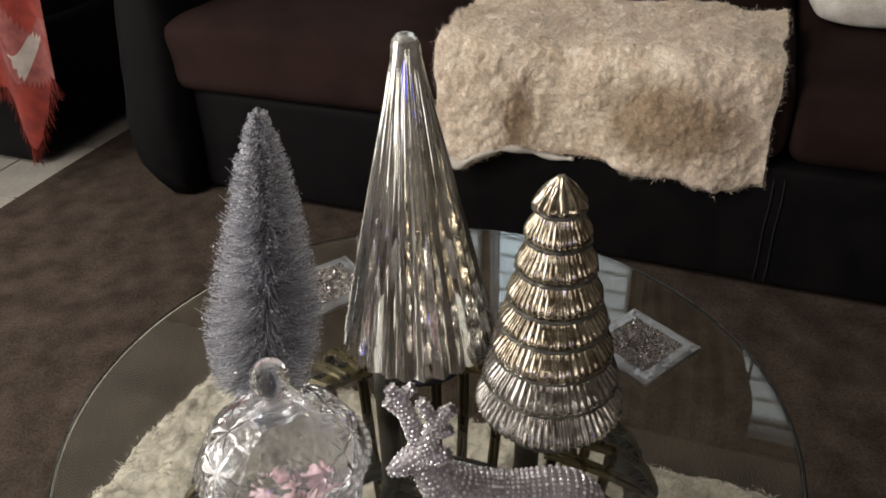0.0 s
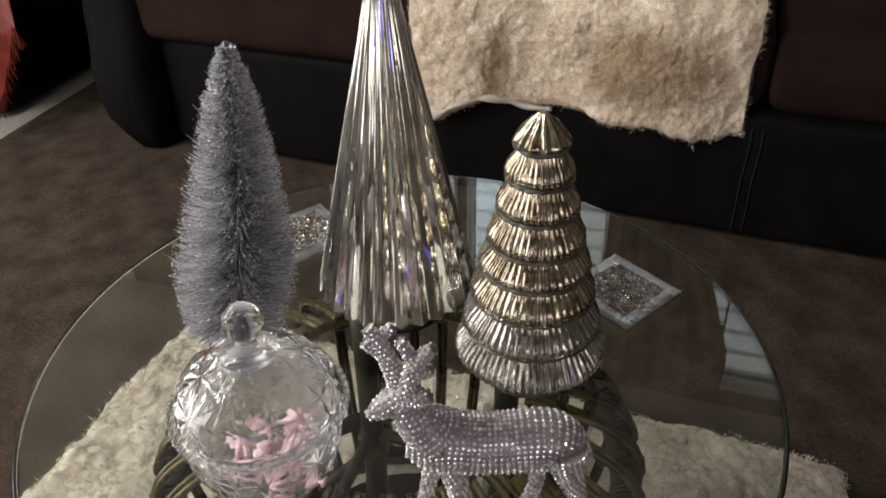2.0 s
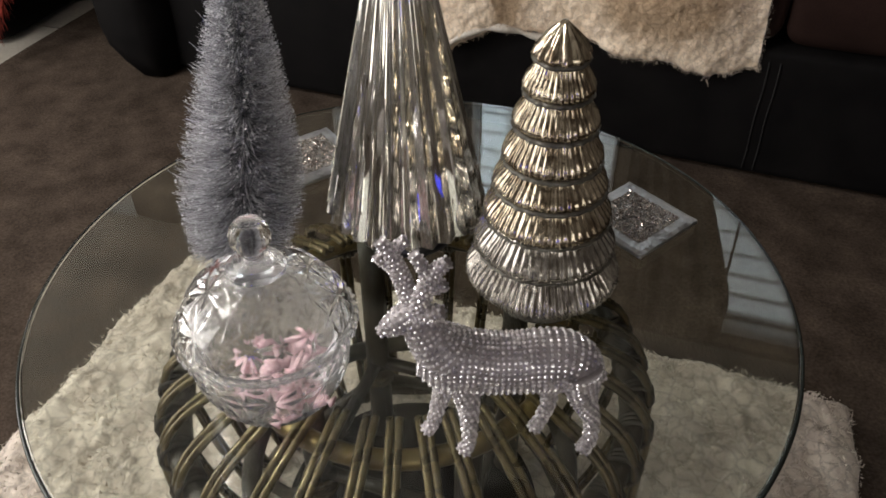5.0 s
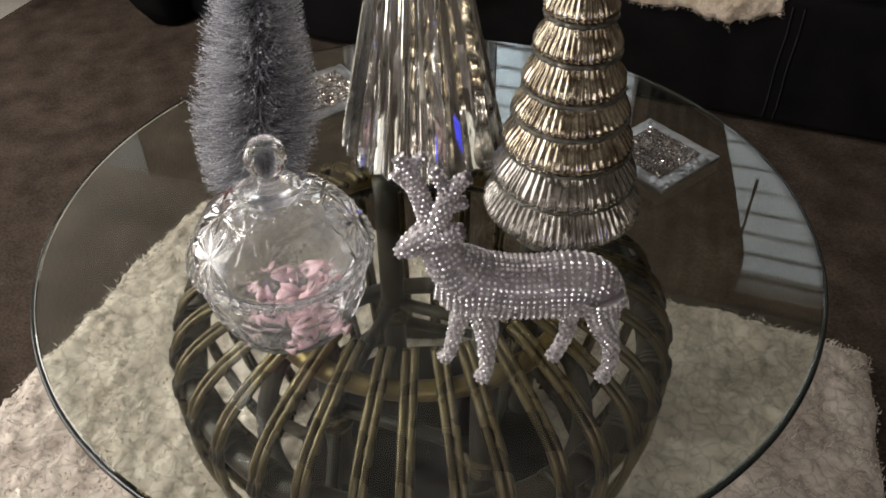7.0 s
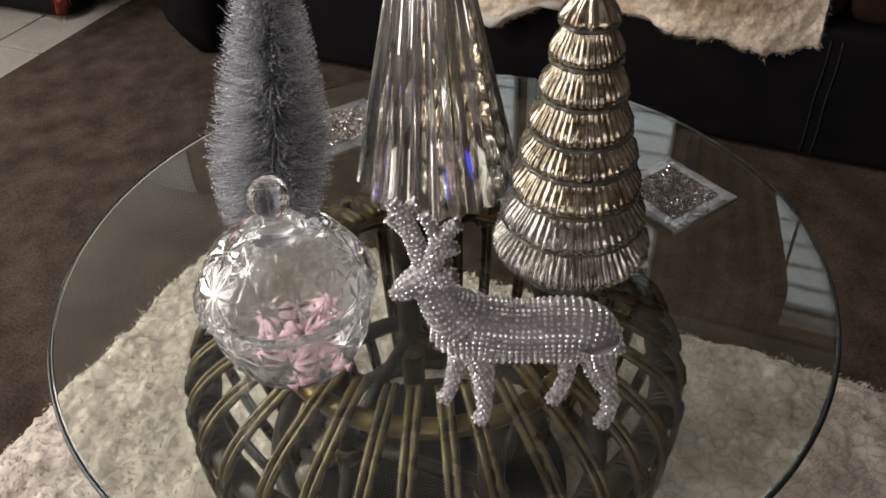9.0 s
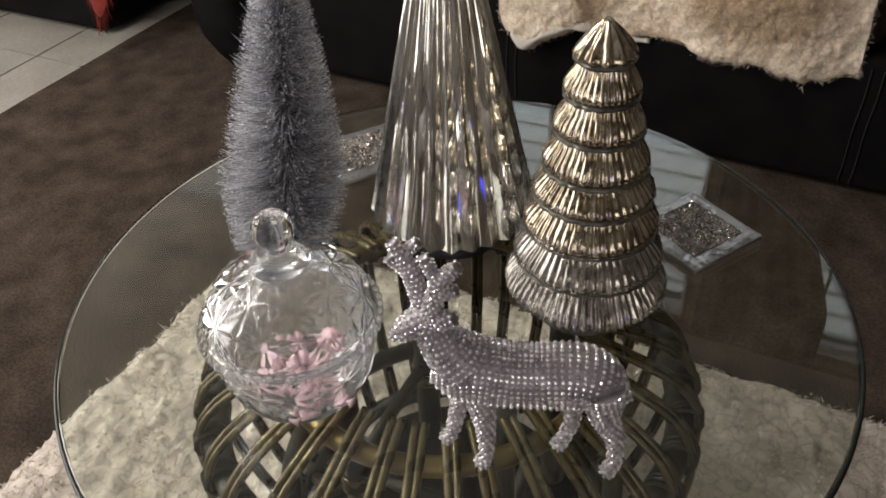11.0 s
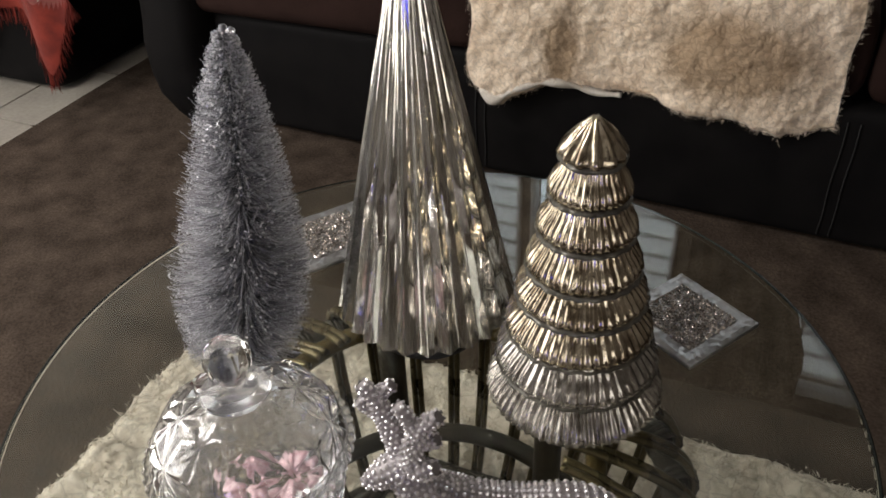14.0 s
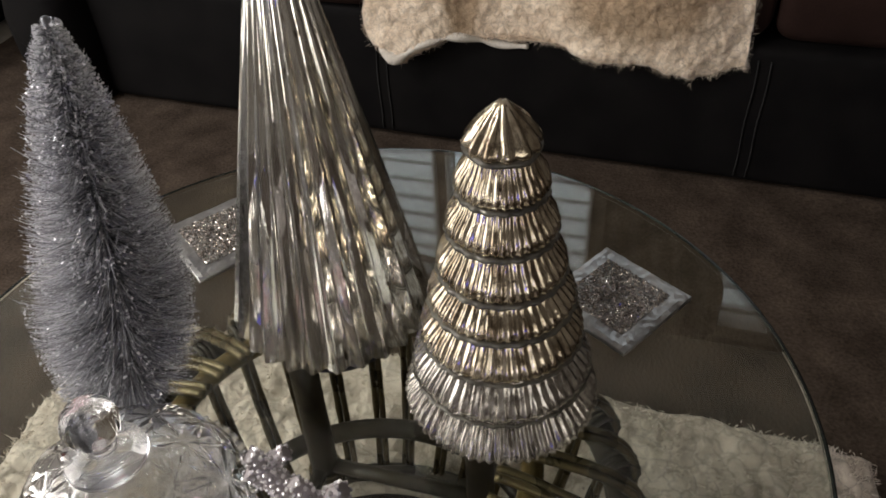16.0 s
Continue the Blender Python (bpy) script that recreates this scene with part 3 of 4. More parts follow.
def plaid_point(s, t):
    h = plaid_hem(s)
    return -0.935 + 0.59 * s, -0.1 + 0.022 * math.sin(s * 23) * (1 - 0.4 * t) + 0.03 * t, h + (0.62 - h) * t


for mi, (mat, test) in enumerate(((RED, 0), (ROSE, 1), (PALE, 2))):
    verts, faces = [], []
    nu, nv = 60, 60
    for j in range(nv + 1):
        for i in range(nu + 1):
            s, t = i / nu, j / nv
            verts.append(plaid_point(s, t))
    for j in range(nv):
        for i in range(nu):
            a, b = int((i + j // 3 + 6) % 30 < 7), int((j + 12) % 34 < 9)
            if a + b == test:
                k = j * (nu + 1) + i
                faces.append((k, k + 1, k + nu + 2, k + nu + 1))
    raw(("red_check", "rose_check", "cream_check")[mi], verts, faces, mat, plaid, True)
g = rng(21)
S = g.rand(700)
roots = np.array([plaid_point(q, 0.01) for q in S])
v, f = ribbons(roots, np.tile([0, 0, -0.045], (700, 1)) + g.normal(size=(700, 3)) * 0.006, 0.002, g.normal(size=(700, 3)) * 0.005, 4)
raw("fringe", v, f, RED, plaid)["kind"] = "stuff"

# ---- coffee table ----
table = thing("coffee_table", "round glass coffee table on a bulging bronzed rattan base", "coffee table")
R = 0.3855
bm = lathe([(0.001, TOP - 0.008), (R - 0.002, TOP - 0.008), (R - 0.0004, TOP - 0.0065), (R - 0.0004, TOP - 0.0015), (R - 0.002, TOP), (0.001, TOP)], 160)
top = part("tabletop", bm, PLATE, table, "clear round glass top", smooth=False)
top.visible_shadow = False
bm = bmesh.new()
tube(bm, [((R + 0.0008) * math.cos(2 * math.pi * k / 160), (R + 0.0008) * math.sin(2 * math.pi * k / 160), TOP - 0.004) for k in range(160)], 0.0026, 8, closed=True)
part("glass_edge", bm, EDGE, table, "dark polished glass edge")


def circle(r, z, n=96, wob=0.0):
    return [(r * math.cos(2 * math.pi * k / n) * (1 + wob * math.sin(5 * k)), r * math.sin(2 * math.pi * k / n), z) for k in range(n)]


BX, BY = -0.012, 0.0
base_m = pose(BX, BY, 0)


def ring(name, r, z, thick, mat):
    ob = part(name, tube(bmesh.new(), circle(r, z), thick, 10, closed=True), mat, table)
    ob.matrix_local = base_m
    return ob


ring("ring", 0.171, 0.3735, 0.0108, GILT)
ring("ring", 0.258, 0.3, 0.015, DARKCANE)
ring("ring", 0.2, 0.148, 0.0125, DARKCANE)
ring("ring", 0.215, 0.03, 0.0125, DARKCANE)
RIBS = 34


def rib_mesh():
    bm = bmesh.new()
    knots = [(0.142, 0.3985), (0.155, 0.3965), (0.172, 0.391), (0.195, 0.3815), (0.223, 0.3685), (0.245, 0.355), (0.262, 0.3385), (0.272, 0.32), (0.277, 0.297), (0.278, 0.27), (0.276, 0.24), (0.27, 0.2), (0.26, 0.155), (0.247, 0.11), (0.231, 0.07), (0.214, 0.038), (0.2, 0.018)]
    path = []
    for k in range(len(knots) - 1):
        q = [Vector(knots[min(max(k + d, 0), len(knots) - 1)]) for d in (-1, 0, 1, 2)]
        for i in range(2):
            w = i / 2
            path.append(0.5 * (2 * q[1] + (q[2] - q[0]) * w + (2 * q[0] - 5 * q[1] + 4 * q[2] - q[3]) * w * w + (3 * q[1] - q[0] - 3 * q[2] + q[3]) * w ** 3))
    path.append(Vector(knots[-1]))
    for side in (-0.0042, 0.0042):
        tube(bm, [(r, side, z) for r, z in path], [0.0041 + 0.0004 * math.sin(k * 1.9 + side * 300) ** 8 for k in range(len(path))], 10)
    return bm


first = part("rib", rib_mesh(), RATTAN, table, "pair of bronzed rattan canes")
rib_data = first.data
g = rng(9)
rib_turn = [-92.5 + 360 * k / RIBS + 0.7 * g.normal() for k in range(RIBS)]
for k, off in enumerate((-1.0, -0.6, -0.5, 0.6, 0.2, 1.4, 0.0, 0.1, -1.2, 0.2, -0.4)):      # bent by hand, unevenly spaced
    rib_turn[(k - 6) % RIBS] = -92.5 + 360 * (k - 6) / RIBS + off
for k in range(RIBS):
    ob = first if k == 0 else new("rib", rib_data)
    ob.parent = table
    ob.matrix_local = base_m @ pose(0, 0, 0, 0, 0, rib_turn[k])
bm = bmesh.new()
for d in (-0.006, 0.0, 0.006):
    tube(bm, [(0.0205 * math.cos(q * math.pi / 7) * 0.85, d + 0.001 * math.sin(q), 0.0205 * math.sin(q * math.pi / 7)) for q in range(14)], 0.0033, 6, closed=True)
lash = part("lashing", bm, DARKCANE, table, "dark cane lashing")
for k in range(RIBS):
    ob = lash if k == 0 else new("lashing", lash.data)
    ob.parent = table
    ob.matrix_local = base_m @ pose(0, 0, 0, 0, 0, rib_turn[k]) @ pose(0.2625, 0, 0.3, 0, 0, 0)
# flat dark disc that closes the view down between the ribs
panel = part("bottom_disc", lathe([(0.165, 0.045), (0.168, 0.05), (0.165, 0.055)], 64), DARK_DISC, table, "dark round disc low inside the base")
panel.matrix_local = base_m
for k in range(4):
    a = math.radians(115 + 90 * k)
    x, y = 0.13 * math.cos(a), 0.13 * math.sin(a)
    bm = bmesh.new()
    tube(bm, [(x, y, 0.0), (x, y, 0.1), (x, y, 0.178), (x, y, 0.181), (x, y, 0.3), (x, y, 0.404)], [0.0165, 0.016, 0.0155, 0.0155, 0.015, 0.015], 14)
    post = part("post", bm, DARKCANE, table, "dark bamboo post")
    bm = bmesh.new()
    for d in range(5):
        tube(bm, [(x + 0.0172 * math.cos(q * math.pi / 8), y + 0.0172 * math.sin(q * math.pi / 8), 0.168 + 0.006 * d) for q in range(16)], 0.0032, 6, closed=True)
    part("binding", bm, RATTAN, post, "wound cane binding")
    for sgn in (-1, 1):
        b = a + sgn * 0.62
        part("strut", tube(bmesh.new(), [(x, y, 0.165), (0.17 * math.cos(a + sgn * 0.3), 0.17 * math.sin(a + sgn * 0.3), 0.1), (0.212 * math.cos(b), 0.212 * math.sin(b), 0.035)], 0.0085, 8), DARKCANE, table)
    c = a + math.pi / 2
    part("stretcher", tube(bmesh.new(), [(x, y, 0.2), (0.13 * math.cos(c), 0.13 * math.sin(c), 0.2)], 0.0085, 8), DARKCANE, table)

# ---- pleated glass cone ----
cone = thing("glass_cone_tree", "tall pleated silvered glass cone tree on a black foot", "ornament", pose(-0.007, 0.091, 0.487, 0, 0, 4) @ Matrix.Diagonal((0.935, 0.935, 0.951, 1)))
PLEATS = 26


def pleat(a, k, r, z):
    w = abs(2 * (a * PLEATS / (2 * math.pi) % 1) - 1)
    w = min(1.0, max(0.0, (w - 0.09) / 0.85)) + 0.06 * math.sin(3 * round(a * PLEATS / (2 * math.pi)))
    return r * (1 - 0.074 * w * max(0.0, min(1.0, (0.352 - z) / 0.09)))


profile = [(0.0945, 0.0), (0.0945 - 0.0775 * 0.5 + 0.0004, 0.17), (0.0265, 0.298), (0.017, 0.342), (0.0148, 0.352), (0.0140, 0.358), (0.0118, 0.364), (0.008, 0.3675), (0.003, 0.3688)]
part("shell", lathe(profile, PLEATS * 20, pleat, caps=False), SILVERED, cone, smooth=False)
part("tip", lathe([(0.0152, 0.342), (0.0158, 0.35), (0.0153, 0.358), (0.013, 0.365), (0.0088, 0.3695), (0.003, 0.3712)], 32), CRYSTAL, cone, "clear rounded glass tip").visible_shadow = False
part("foot", lathe([(0.058, -0.0378), (0.061, -0.0355), (0.06, -0.028), (0.054, -0.024), (0.05, 0.004), (0.02, 0.006)], 48), PLASTIC, cone, "glossy black round foot")

# ---- tiered glass tree ----
tiered = thing("tiered_glass_tree", "tiered antiqued mercury glass tree on the table", "ornament", pose(0.13, -0.018, TOP + 0.001))
part("foot", lathe([(0.05, 0.0), (0.052, 0.004), (0.046, 0.012), (0.044, 0.02)], 48), RIDGE, tiered, "dark glass foot")
Z_EDGE = (0.0275, 0.066, 0.1005, 0.134, 0.1625, 0.1965, 0.229, 0.2605)
R_EDGE = (0.077, 0.069, 0.061, 0.0535, 0.046, 0.0385, 0.031, 0.0245)
for k in range(8):
    zb, rb = Z_EDGE[k], R_EDGE[k]
    zt = Z_EDGE[k + 1] + 0.003 if k < 7 else 0.2935
    rt = R_EDGE[k + 1] * 0.8 if k < 7 else 0.004
    flutes = (66 if k == 0 else 56 - 3 * k) if k < 7 else 12
    amp = (0.0017 if k == 7 else 0.0008) if k else 0.0015
    prof = []
    for j in range(13):
        s = j / 12
        if k < 7:
            r = rb + (rt - rb) * (s ** 1.1) + 0.0025 * math.sin(math.pi * min(1, s * 1.6)) - 0.006 * max(0, 1 - s * 5) ** 2
        else:
            r = rb * (1 - s ** 1.25) + 0.0018 + 0.0015 * math.sin(math.pi * s) - 0.007 * max(0, 1 - s * 6) ** 2
        prof.append((r, zb + (zt - zb) * s))

    def flute(a, j, r, z, flutes=flutes, amp=amp):
        s = j / 12
        return r + amp * (math.cos(a * flutes + 0.35 * math.sin(a * 7 + z * 90)) + 0.3 * math.sin(a * 23 + z * 300)) * (0.35 + 0.65 * math.sin(math.pi * min(1, 0.25 + s * 0.85)))

    part("tier", lathe(prof, flutes * 6, flute), ANTIQUE if k > 1 else GREYED, tiered)
    if k == 0:
        continue
    # smoky rims above; on lower tiers a thin dark rim draws the overlap's shadow
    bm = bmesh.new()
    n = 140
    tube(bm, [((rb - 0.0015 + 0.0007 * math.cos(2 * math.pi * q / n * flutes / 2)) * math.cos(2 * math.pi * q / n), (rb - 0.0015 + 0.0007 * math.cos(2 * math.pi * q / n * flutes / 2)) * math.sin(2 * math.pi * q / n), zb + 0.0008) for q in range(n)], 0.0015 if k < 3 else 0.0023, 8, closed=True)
    part("rim", bm, RIDGE, tiered, "smoky glass rim, thin low down to draw a shadow line")

# ---- bottle brush tree ----
brush = thing("bottle_brush_tree", "silver tinsel bottle brush tree with glitter", "ornament")
foot_p, tip_p = Vector((-0.183, 0.03, TOP)), Vector((-0.1425, 0.0445, 0.788))


def stem(s):
    return foot_p.lerp(tip_p, s) + Vector((0.006, 0, 0)) * math.sin(math.pi * s)


part("base", lathe([(0.03, 0.0), (0.031, 0.004), (0.03, 0.012), (0.012, 0.02)], 40), WIRE, brush).matrix_local = Matrix.Translation(foot_p + Vector((0, 0, 0.0005)))
part("stem", tube(bmesh.new(), [stem(k / 20) for k in range(21)], 0.0024, 8), WIRE, brush)
g = rng(3)
NB = 10500
s = 0.05 + 0.935 * g.rand(NB) ** 1.12
rad = np.where(s < 0.22, 0.052 + 0.05 * s, 0.066 * np.clip((1.02 - s) / 0.8, 0, 1) ** 0.71)
rad = np.maximum(rad, 0.009) * (0.92 + 0.08 * g.rand(NB) ** 0.6)
spiral = s * 60
ang = g.rand(NB) * 2 * math.pi
axis = np.array([tuple(stem(q)) for q in s])
up = 0.34 - 0.3 * np.clip((s - 0.8) / 0.2, 0, 1) + 0.14 * g.normal(size=NB) + 0.14 * np.sin(spiral + ang)
d = np.stack([np.cos(ang), np.sin(ang), up], 1)
d /= np.hypot(d[:, 0], d[:, 1])[:, None]
roots = axis
v, f = ribbons(roots, d * rad[:, None], 0.0011, np.stack([0 * s, 0 * s, 0.008 * g.normal(size=NB) * np.clip((1.05 - s) * 3, 0.1, 1)], 1), 8)
raw("bristles", v, f, TINSEL, brush)["kind"] = "stuff"
pick = np.r_[g.randint(0, NB, 6500), g.permutation(np.nonzero(s > 0.74)[0])[:1500]]
at = roots[pick] + d[pick] * rad[pick, None] * (1.01 - 0.45 * g.rand(8000) ** 2.5)[:, None]
verts, faces = [], []
for k, p in enumerate(at):
    q = g.normal(size=(3, 3))
    q /= np.linalg.norm(q, axis=1)[:, None]
    r = 0.0007 + 0.0007 * g.rand()
    verts += [p + q[0] * r, p - q[0] * r, p + q[1] * r, p - q[1] * r]
    faces += [(4 * k, 4 * k + 2, 4 * k + 1), (4 * k, 4 * k + 1, 4 * k + 3), (4 * k, 4 * k + 3, 4 * k + 2), (4 * k + 1, 4 * k + 2, 4 * k + 3)]
raw("glitter", verts, faces, GLITTER, brush)["kind"] = "stuff"

# ---- candy dish ----
dish = thing("candy_dish", "cut crystal candy dish with lid and pink sweets", "candy dish", pose(-0.124, -0.134, TOP + 0.001) @ Matrix.Diagonal((0.905, 0.905, 0.94, 1)))


def star_cut(dx, dy, length, width, rays, turn=0.0):
    """Depth 0 to 1 of pointed oval cuts that run out from a star's centre."""
    d, a = math.hypot(dx, dy), math.atan2(dy, dx) - turn
    step = 2 * math.pi / rays
    a -= step * round(a / step)
    along, across = d * math.cos(a), abs(d * math.sin(a))
    if along <= 0 or along >= length:
        return 0.0
    w = width * math.sin(math.pi * (along / length) ** 0.8)
    return max(0.0, 1 - across / w) if w > 1e-6 else 0.0


def cut_glass(outer, inner, stars, columns=320, floor=True):
    """A turned solid of glass; stars are (arc, offset, number round it, length, width, rays)."""
    arc = [0.0]
    for (r0, z0), (r1, z1) in zip(outer, outer[1:]):
        arc.append(arc[-1] + math.hypot(r1 - r0, z1 - z0))
    n = len(outer)

    def shape(a, k, r, z):
        if k >= n or k in (0, n - 1):
            return r
        deep = 0.0
        for s0, offset, count, length, width, rays in stars:
            step = 2 * math.pi / count
            da = a - offset * step
            da -= step * round(da / step)
            deep = max(deep, star_cut(da * r, arc[k] - s0, length, width, rays, math.pi / rays if rays % 2 else 0.0))
        slope = abs(outer[k + 1][1] - outer[k - 1][1]) / (math.hypot(outer[k + 1][0] - outer[k - 1][0], outer[k + 1][1] - outer[k - 1][1]) + 1e-9)
        return r - 0.0024 * deep / max(slope, 0.45)

    if floor:
        return lathe(outer + inner, columns, shape)
    bm = lathe(outer + inner + outer[:1], columns, shape, caps=False)
    bmesh.ops.remove_doubles(bm, verts=bm.verts, dist=1e-6)
    bmesh.ops.recalc_face_normals(bm, faces=bm.faces)
    return bm


outer, inner = [], []
for k in range(49):
    q = k / 48
    outer.append((0.0605 + 0.02 * math.sin(q * 1.62) ** 0.62, 0.078 * q))
    inner.append((0.055 + 0.019 * math.sin(q * 1.62) ** 0.62, 0.007 + 0.071 * q))
bm = cut_glass(outer, inner[::-6], ((0.053, 0.0, 9, 0.027, 0.0068, 8), (0.003, 0.5, 9, 0.05, 0.0058, 16), (0.076, 0.5, 9, 0.022, 0.006, 8)))
bowl = part("bowl", bm, BOWL_CRYSTAL, dish)
bowl.visible_shadow = False
outer, inner = [], []
for k in range(65):
    a = math.pi / 2 * (k / 64) * 0.84
    outer.append((0.0825 * math.cos(a), 0.0815 + 0.063 * math.sin(a)))
    inner.append((0.0765 * math.cos(a), 0.0815 + 0.0575 * math.sin(a)))
bm = cut_glass(outer, inner[::-8], ((0.03, 0.0, 8, 0.034, 0.0085, 8), (0.062, 0.5, 8, 0.027, 0.0075, 8), (0.006, 0.5, 8, 0.026, 0.0075, 8), (0.086, 0.0, 8, 0.018, 0.005, 6)), floor=False)
lid = part("lid", bm, CRYSTAL, dish, "cut crystal lid with a fluted round knob")
lid.visible_shadow = False
neck = [(0.026, 0.143), (0.028, 0.1455), (0.0265, 0.1485), (0.0195, 0.1498), (0.0205, 0.152), (0.019, 0.1545), (0.0115, 0.156), (0.0092, 0.159), (0.009, 0.163)]
ball = [(0.0185 * math.sin(q), 0.1795 - 0.0185 * math.cos(q)) for q in [0.6 + 2.5 * i / 14 for i in range(15)]]
collar = part("collar", lathe(neck, 72), CRYSTAL, lid, "ringed crystal collar")
collar.visible_shadow = False
bm = lathe(neck[-2:] + ball, 72, lambda a, k, r, z: r * (1 + 0.025 * math.cos(a * 12)) if k >= 2 else r)
knob = part("knob", bm, BRIGHT_CRYSTAL, lid, "fluted round crystal knob")
knob.visible_shadow = False
bm = bmesh.new()
for q in range(52):
    a = 2 * math.pi * q / 52
    bmesh.ops.create_icosphere(bm, subdivisions=1, radius=0.0052, matrix=Matrix.Translation((0.0838 * math.cos(a), 0.0838 * math.sin(a), 0.0815)))
rimbead = part("beaded_rim", bm, CRYSTAL, dish, "scalloped crystal rim")
rimbead.visible_shadow = False


def sweet(matrix):
    t = thing("sweet", "pink wrapped sweet lying in the crystal dish", "sweet", matrix, "sweets in the dish")
    bm = bmesh.new()
    puff(bm, 0, 0, 0, 0.011, 0.0075, 0.0065, 0.8, 0.8, 16, 10, 0.15)
    part("body", bm, PINK, t)
    for sgn in (-1, 1):
        bm = bmesh.new()
        tube(bm, [(sgn * 0.0105, 0, 0), (sgn * 0.013, 0, 0), (sgn * 0.0185, 0.001, 0.001)], [0.0022, 0.0018, 0.006], 9, flat=0.35)
        part("twist", bm, PINK, t)
    return t


g = rng(14)
first = None
for layer, (count, rr, z) in enumerate(((9, 0.039, 0.016), (7, 0.037, 0.028))):
    for k in range(count):
        a = 2 * math.pi * k / count + layer * 0.4
        q = rr if k % 3 else rr * 0.35
        mtx = Matrix.Translation((-0.112 + q * math.cos(a), -0.144 + q * math.sin(a), TOP + z)) @ pose(0, 0, 0, g.randint(-40, 40), g.randint(-30, 30), g.randint(0, 360))
        first = sweet(mtx) if first is None else (copy_thing(first, mtx) and first)


# ---- rhinestone figurine ----
def figurine():
    """Limbs are tubes in the plane of the figure; stones sit in rows on them."""
    Y = -0.208
    limbs = []

    def limb(points, radii, flat):
        limbs.append((points, radii, flat))

    # points (x, dy, z), radii across and along
    limb([(0.008, 0, 0.553), (0.02, 0, 0.552), (0.04, 0, 0.552), (0.062, 0, 0.549), (0.085, 0, 0.549), (0.106, 0, 0.551), (0.122, 0, 0.55), (0.136, 0, 0.545), (0.146, 0, 0.538)], [0.012, 0.0235, 0.0275, 0.0262, 0.0258, 0.027, 0.0262, 0.02, 0.009], 0.85)
    limb([(0.03, 0, 0.562), (0.018, 0, 0.575), (0.01, 0, 0.591), (0.006, 0, 0.605)], [0.024, 0.018, 0.0135, 0.0115], 0.9)
    limb([(0.014, 0, 0.608), (0.004, 0, 0.603), (-0.008, 0, 0.594), (-0.016, 0, 0.587), (-0.02, 0, 0.585)], [0.0095, 0.013, 0.0095, 0.007, 0.004], 0.9)
    limb([(0.01, -0.006, 0.606), (0.018, -0.010, 0.612), (0.026, -0.012, 0.616)], [0.005, 0.0075, 0.005], 0.9)
    limb([(0.03, 0.01, 0.54), (0.027, 0.011, 0.508), (0.021, 0.011, 0.478), (0.018, 0.011, 0.462), (0.013, 0.011, 0.4545)], [0.012, 0.0074, 0.0056, 0.0052, 0.0058], 1)
    limb([(0.043, -0.01, 0.54), (0.047, -0.011, 0.505), (0.048, -0.011, 0.478), (0.048, -0.011, 0.464), (0.044, -0.011, 0.4545)], [0.012, 0.0076, 0.0056, 0.0052, 0.006], 1)
    limb([(0.118, 0.01, 0.545), (0.114, 0.011, 0.51), (0.115, 0.011, 0.485), (0.109, 0.011, 0.464), (0.105, 0.011, 0.4545)], [0.015, 0.0078, 0.0055, 0.0052, 0.0058], 1)
    limb([(0.132, -0.01, 0.55), (0.136, -0.012, 0.52), (0.147, -0.012, 0.494), (0.148, -0.012, 0.466), (0.143, -0.012, 0.4545)], [0.017, 0.0105, 0.006, 0.0054, 0.006], 1)
    limb([(0.003, 0.004, 0.612), (-0.002, 0.007, 0.63), (-0.007, 0.01, 0.643), (-0.011, 0.011, 0.653), (-0.017, 0.012, 0.662)], [0.0066, 0.0064, 0.006, 0.0052, 0.004], 1)
    limb([(-0.007, 0.01, 0.638), (-0.014, 0.01, 0.644), (-0.02, 0.01, 0.65)], [0.0044, 0.004, 0.0034], 1)
    limb([(-0.01, 0.011, 0.652), (-0.004, 0.011, 0.659), (0.001, 0.011, 0.663)], [0.0042, 0.004, 0.0034], 1)
    limb([(0.009, -0.004, 0.612), (0.013, -0.008, 0.63), (0.017, -0.01, 0.645), (0.022, -0.012, 0.656), (0.03, -0.013, 0.663)], [0.0066, 0.0064, 0.0058, 0.0052, 0.004], 1)
    limb([(0.015, -0.009, 0.636), (0.022, -0.01, 0.637), (0.028, -0.011, 0.641)], [0.0042, 0.0042, 0.0038], 1)
    limb([(0.016, -0.01, 0.645), (0.013, -0.01, 0.657), (0.007, -0.01, 0.668)], [0.0044, 0.0042, 0.0036], 1)
    limb([(0.142, 0, 0.546), (0.149, 0, 0.538), (0.153, 0, 0.529)], [0.006, 0.005, 0.003], 1)
    verts, faces, mats = [], [], []
    dense = []
    for pts, rad, flat in limbs:
        P = np.array(pts)
        cum = np.r_[0, np.cumsum(np.linalg.norm(np.diff(P, axis=0), axis=1))]
        m = max(6, int(cum[-1] / (0.0036 if 8 <= len(dense) <= 13 else 0.0044)))
        q = np.linspace(0, cum[-1], m)
        C = np.stack([np.interp(q, cum, P[:, i]) for i in range(3)], 1)
        r = np.interp(q, cum, rad)
        for _ in range(2):
            C[1:-1] = (C[:-2] + 2 * C[1:-1] + C[2:]) / 4
            r[1:-1] = (r[:-2] + 2 * r[1:-1] + r[2:]) / 4
        dense.append((C, r, flat))
    for li, (C, r, flat) in enumerate(dense):
        m = len(C)
        T = np.gradient(C, axis=0)
        T /= np.linalg.norm(T, axis=1)[:, None]
        A = np.cross(T, [0, 1, 0])
        A /= np.linalg.norm(A, axis=1)[:, None]
        B = np.cross(A, T) * -1
        sides, o = 20, len(verts)
        for i in range(m):
            for k in range(sides):
                a = 2 * math.pi * k / sides
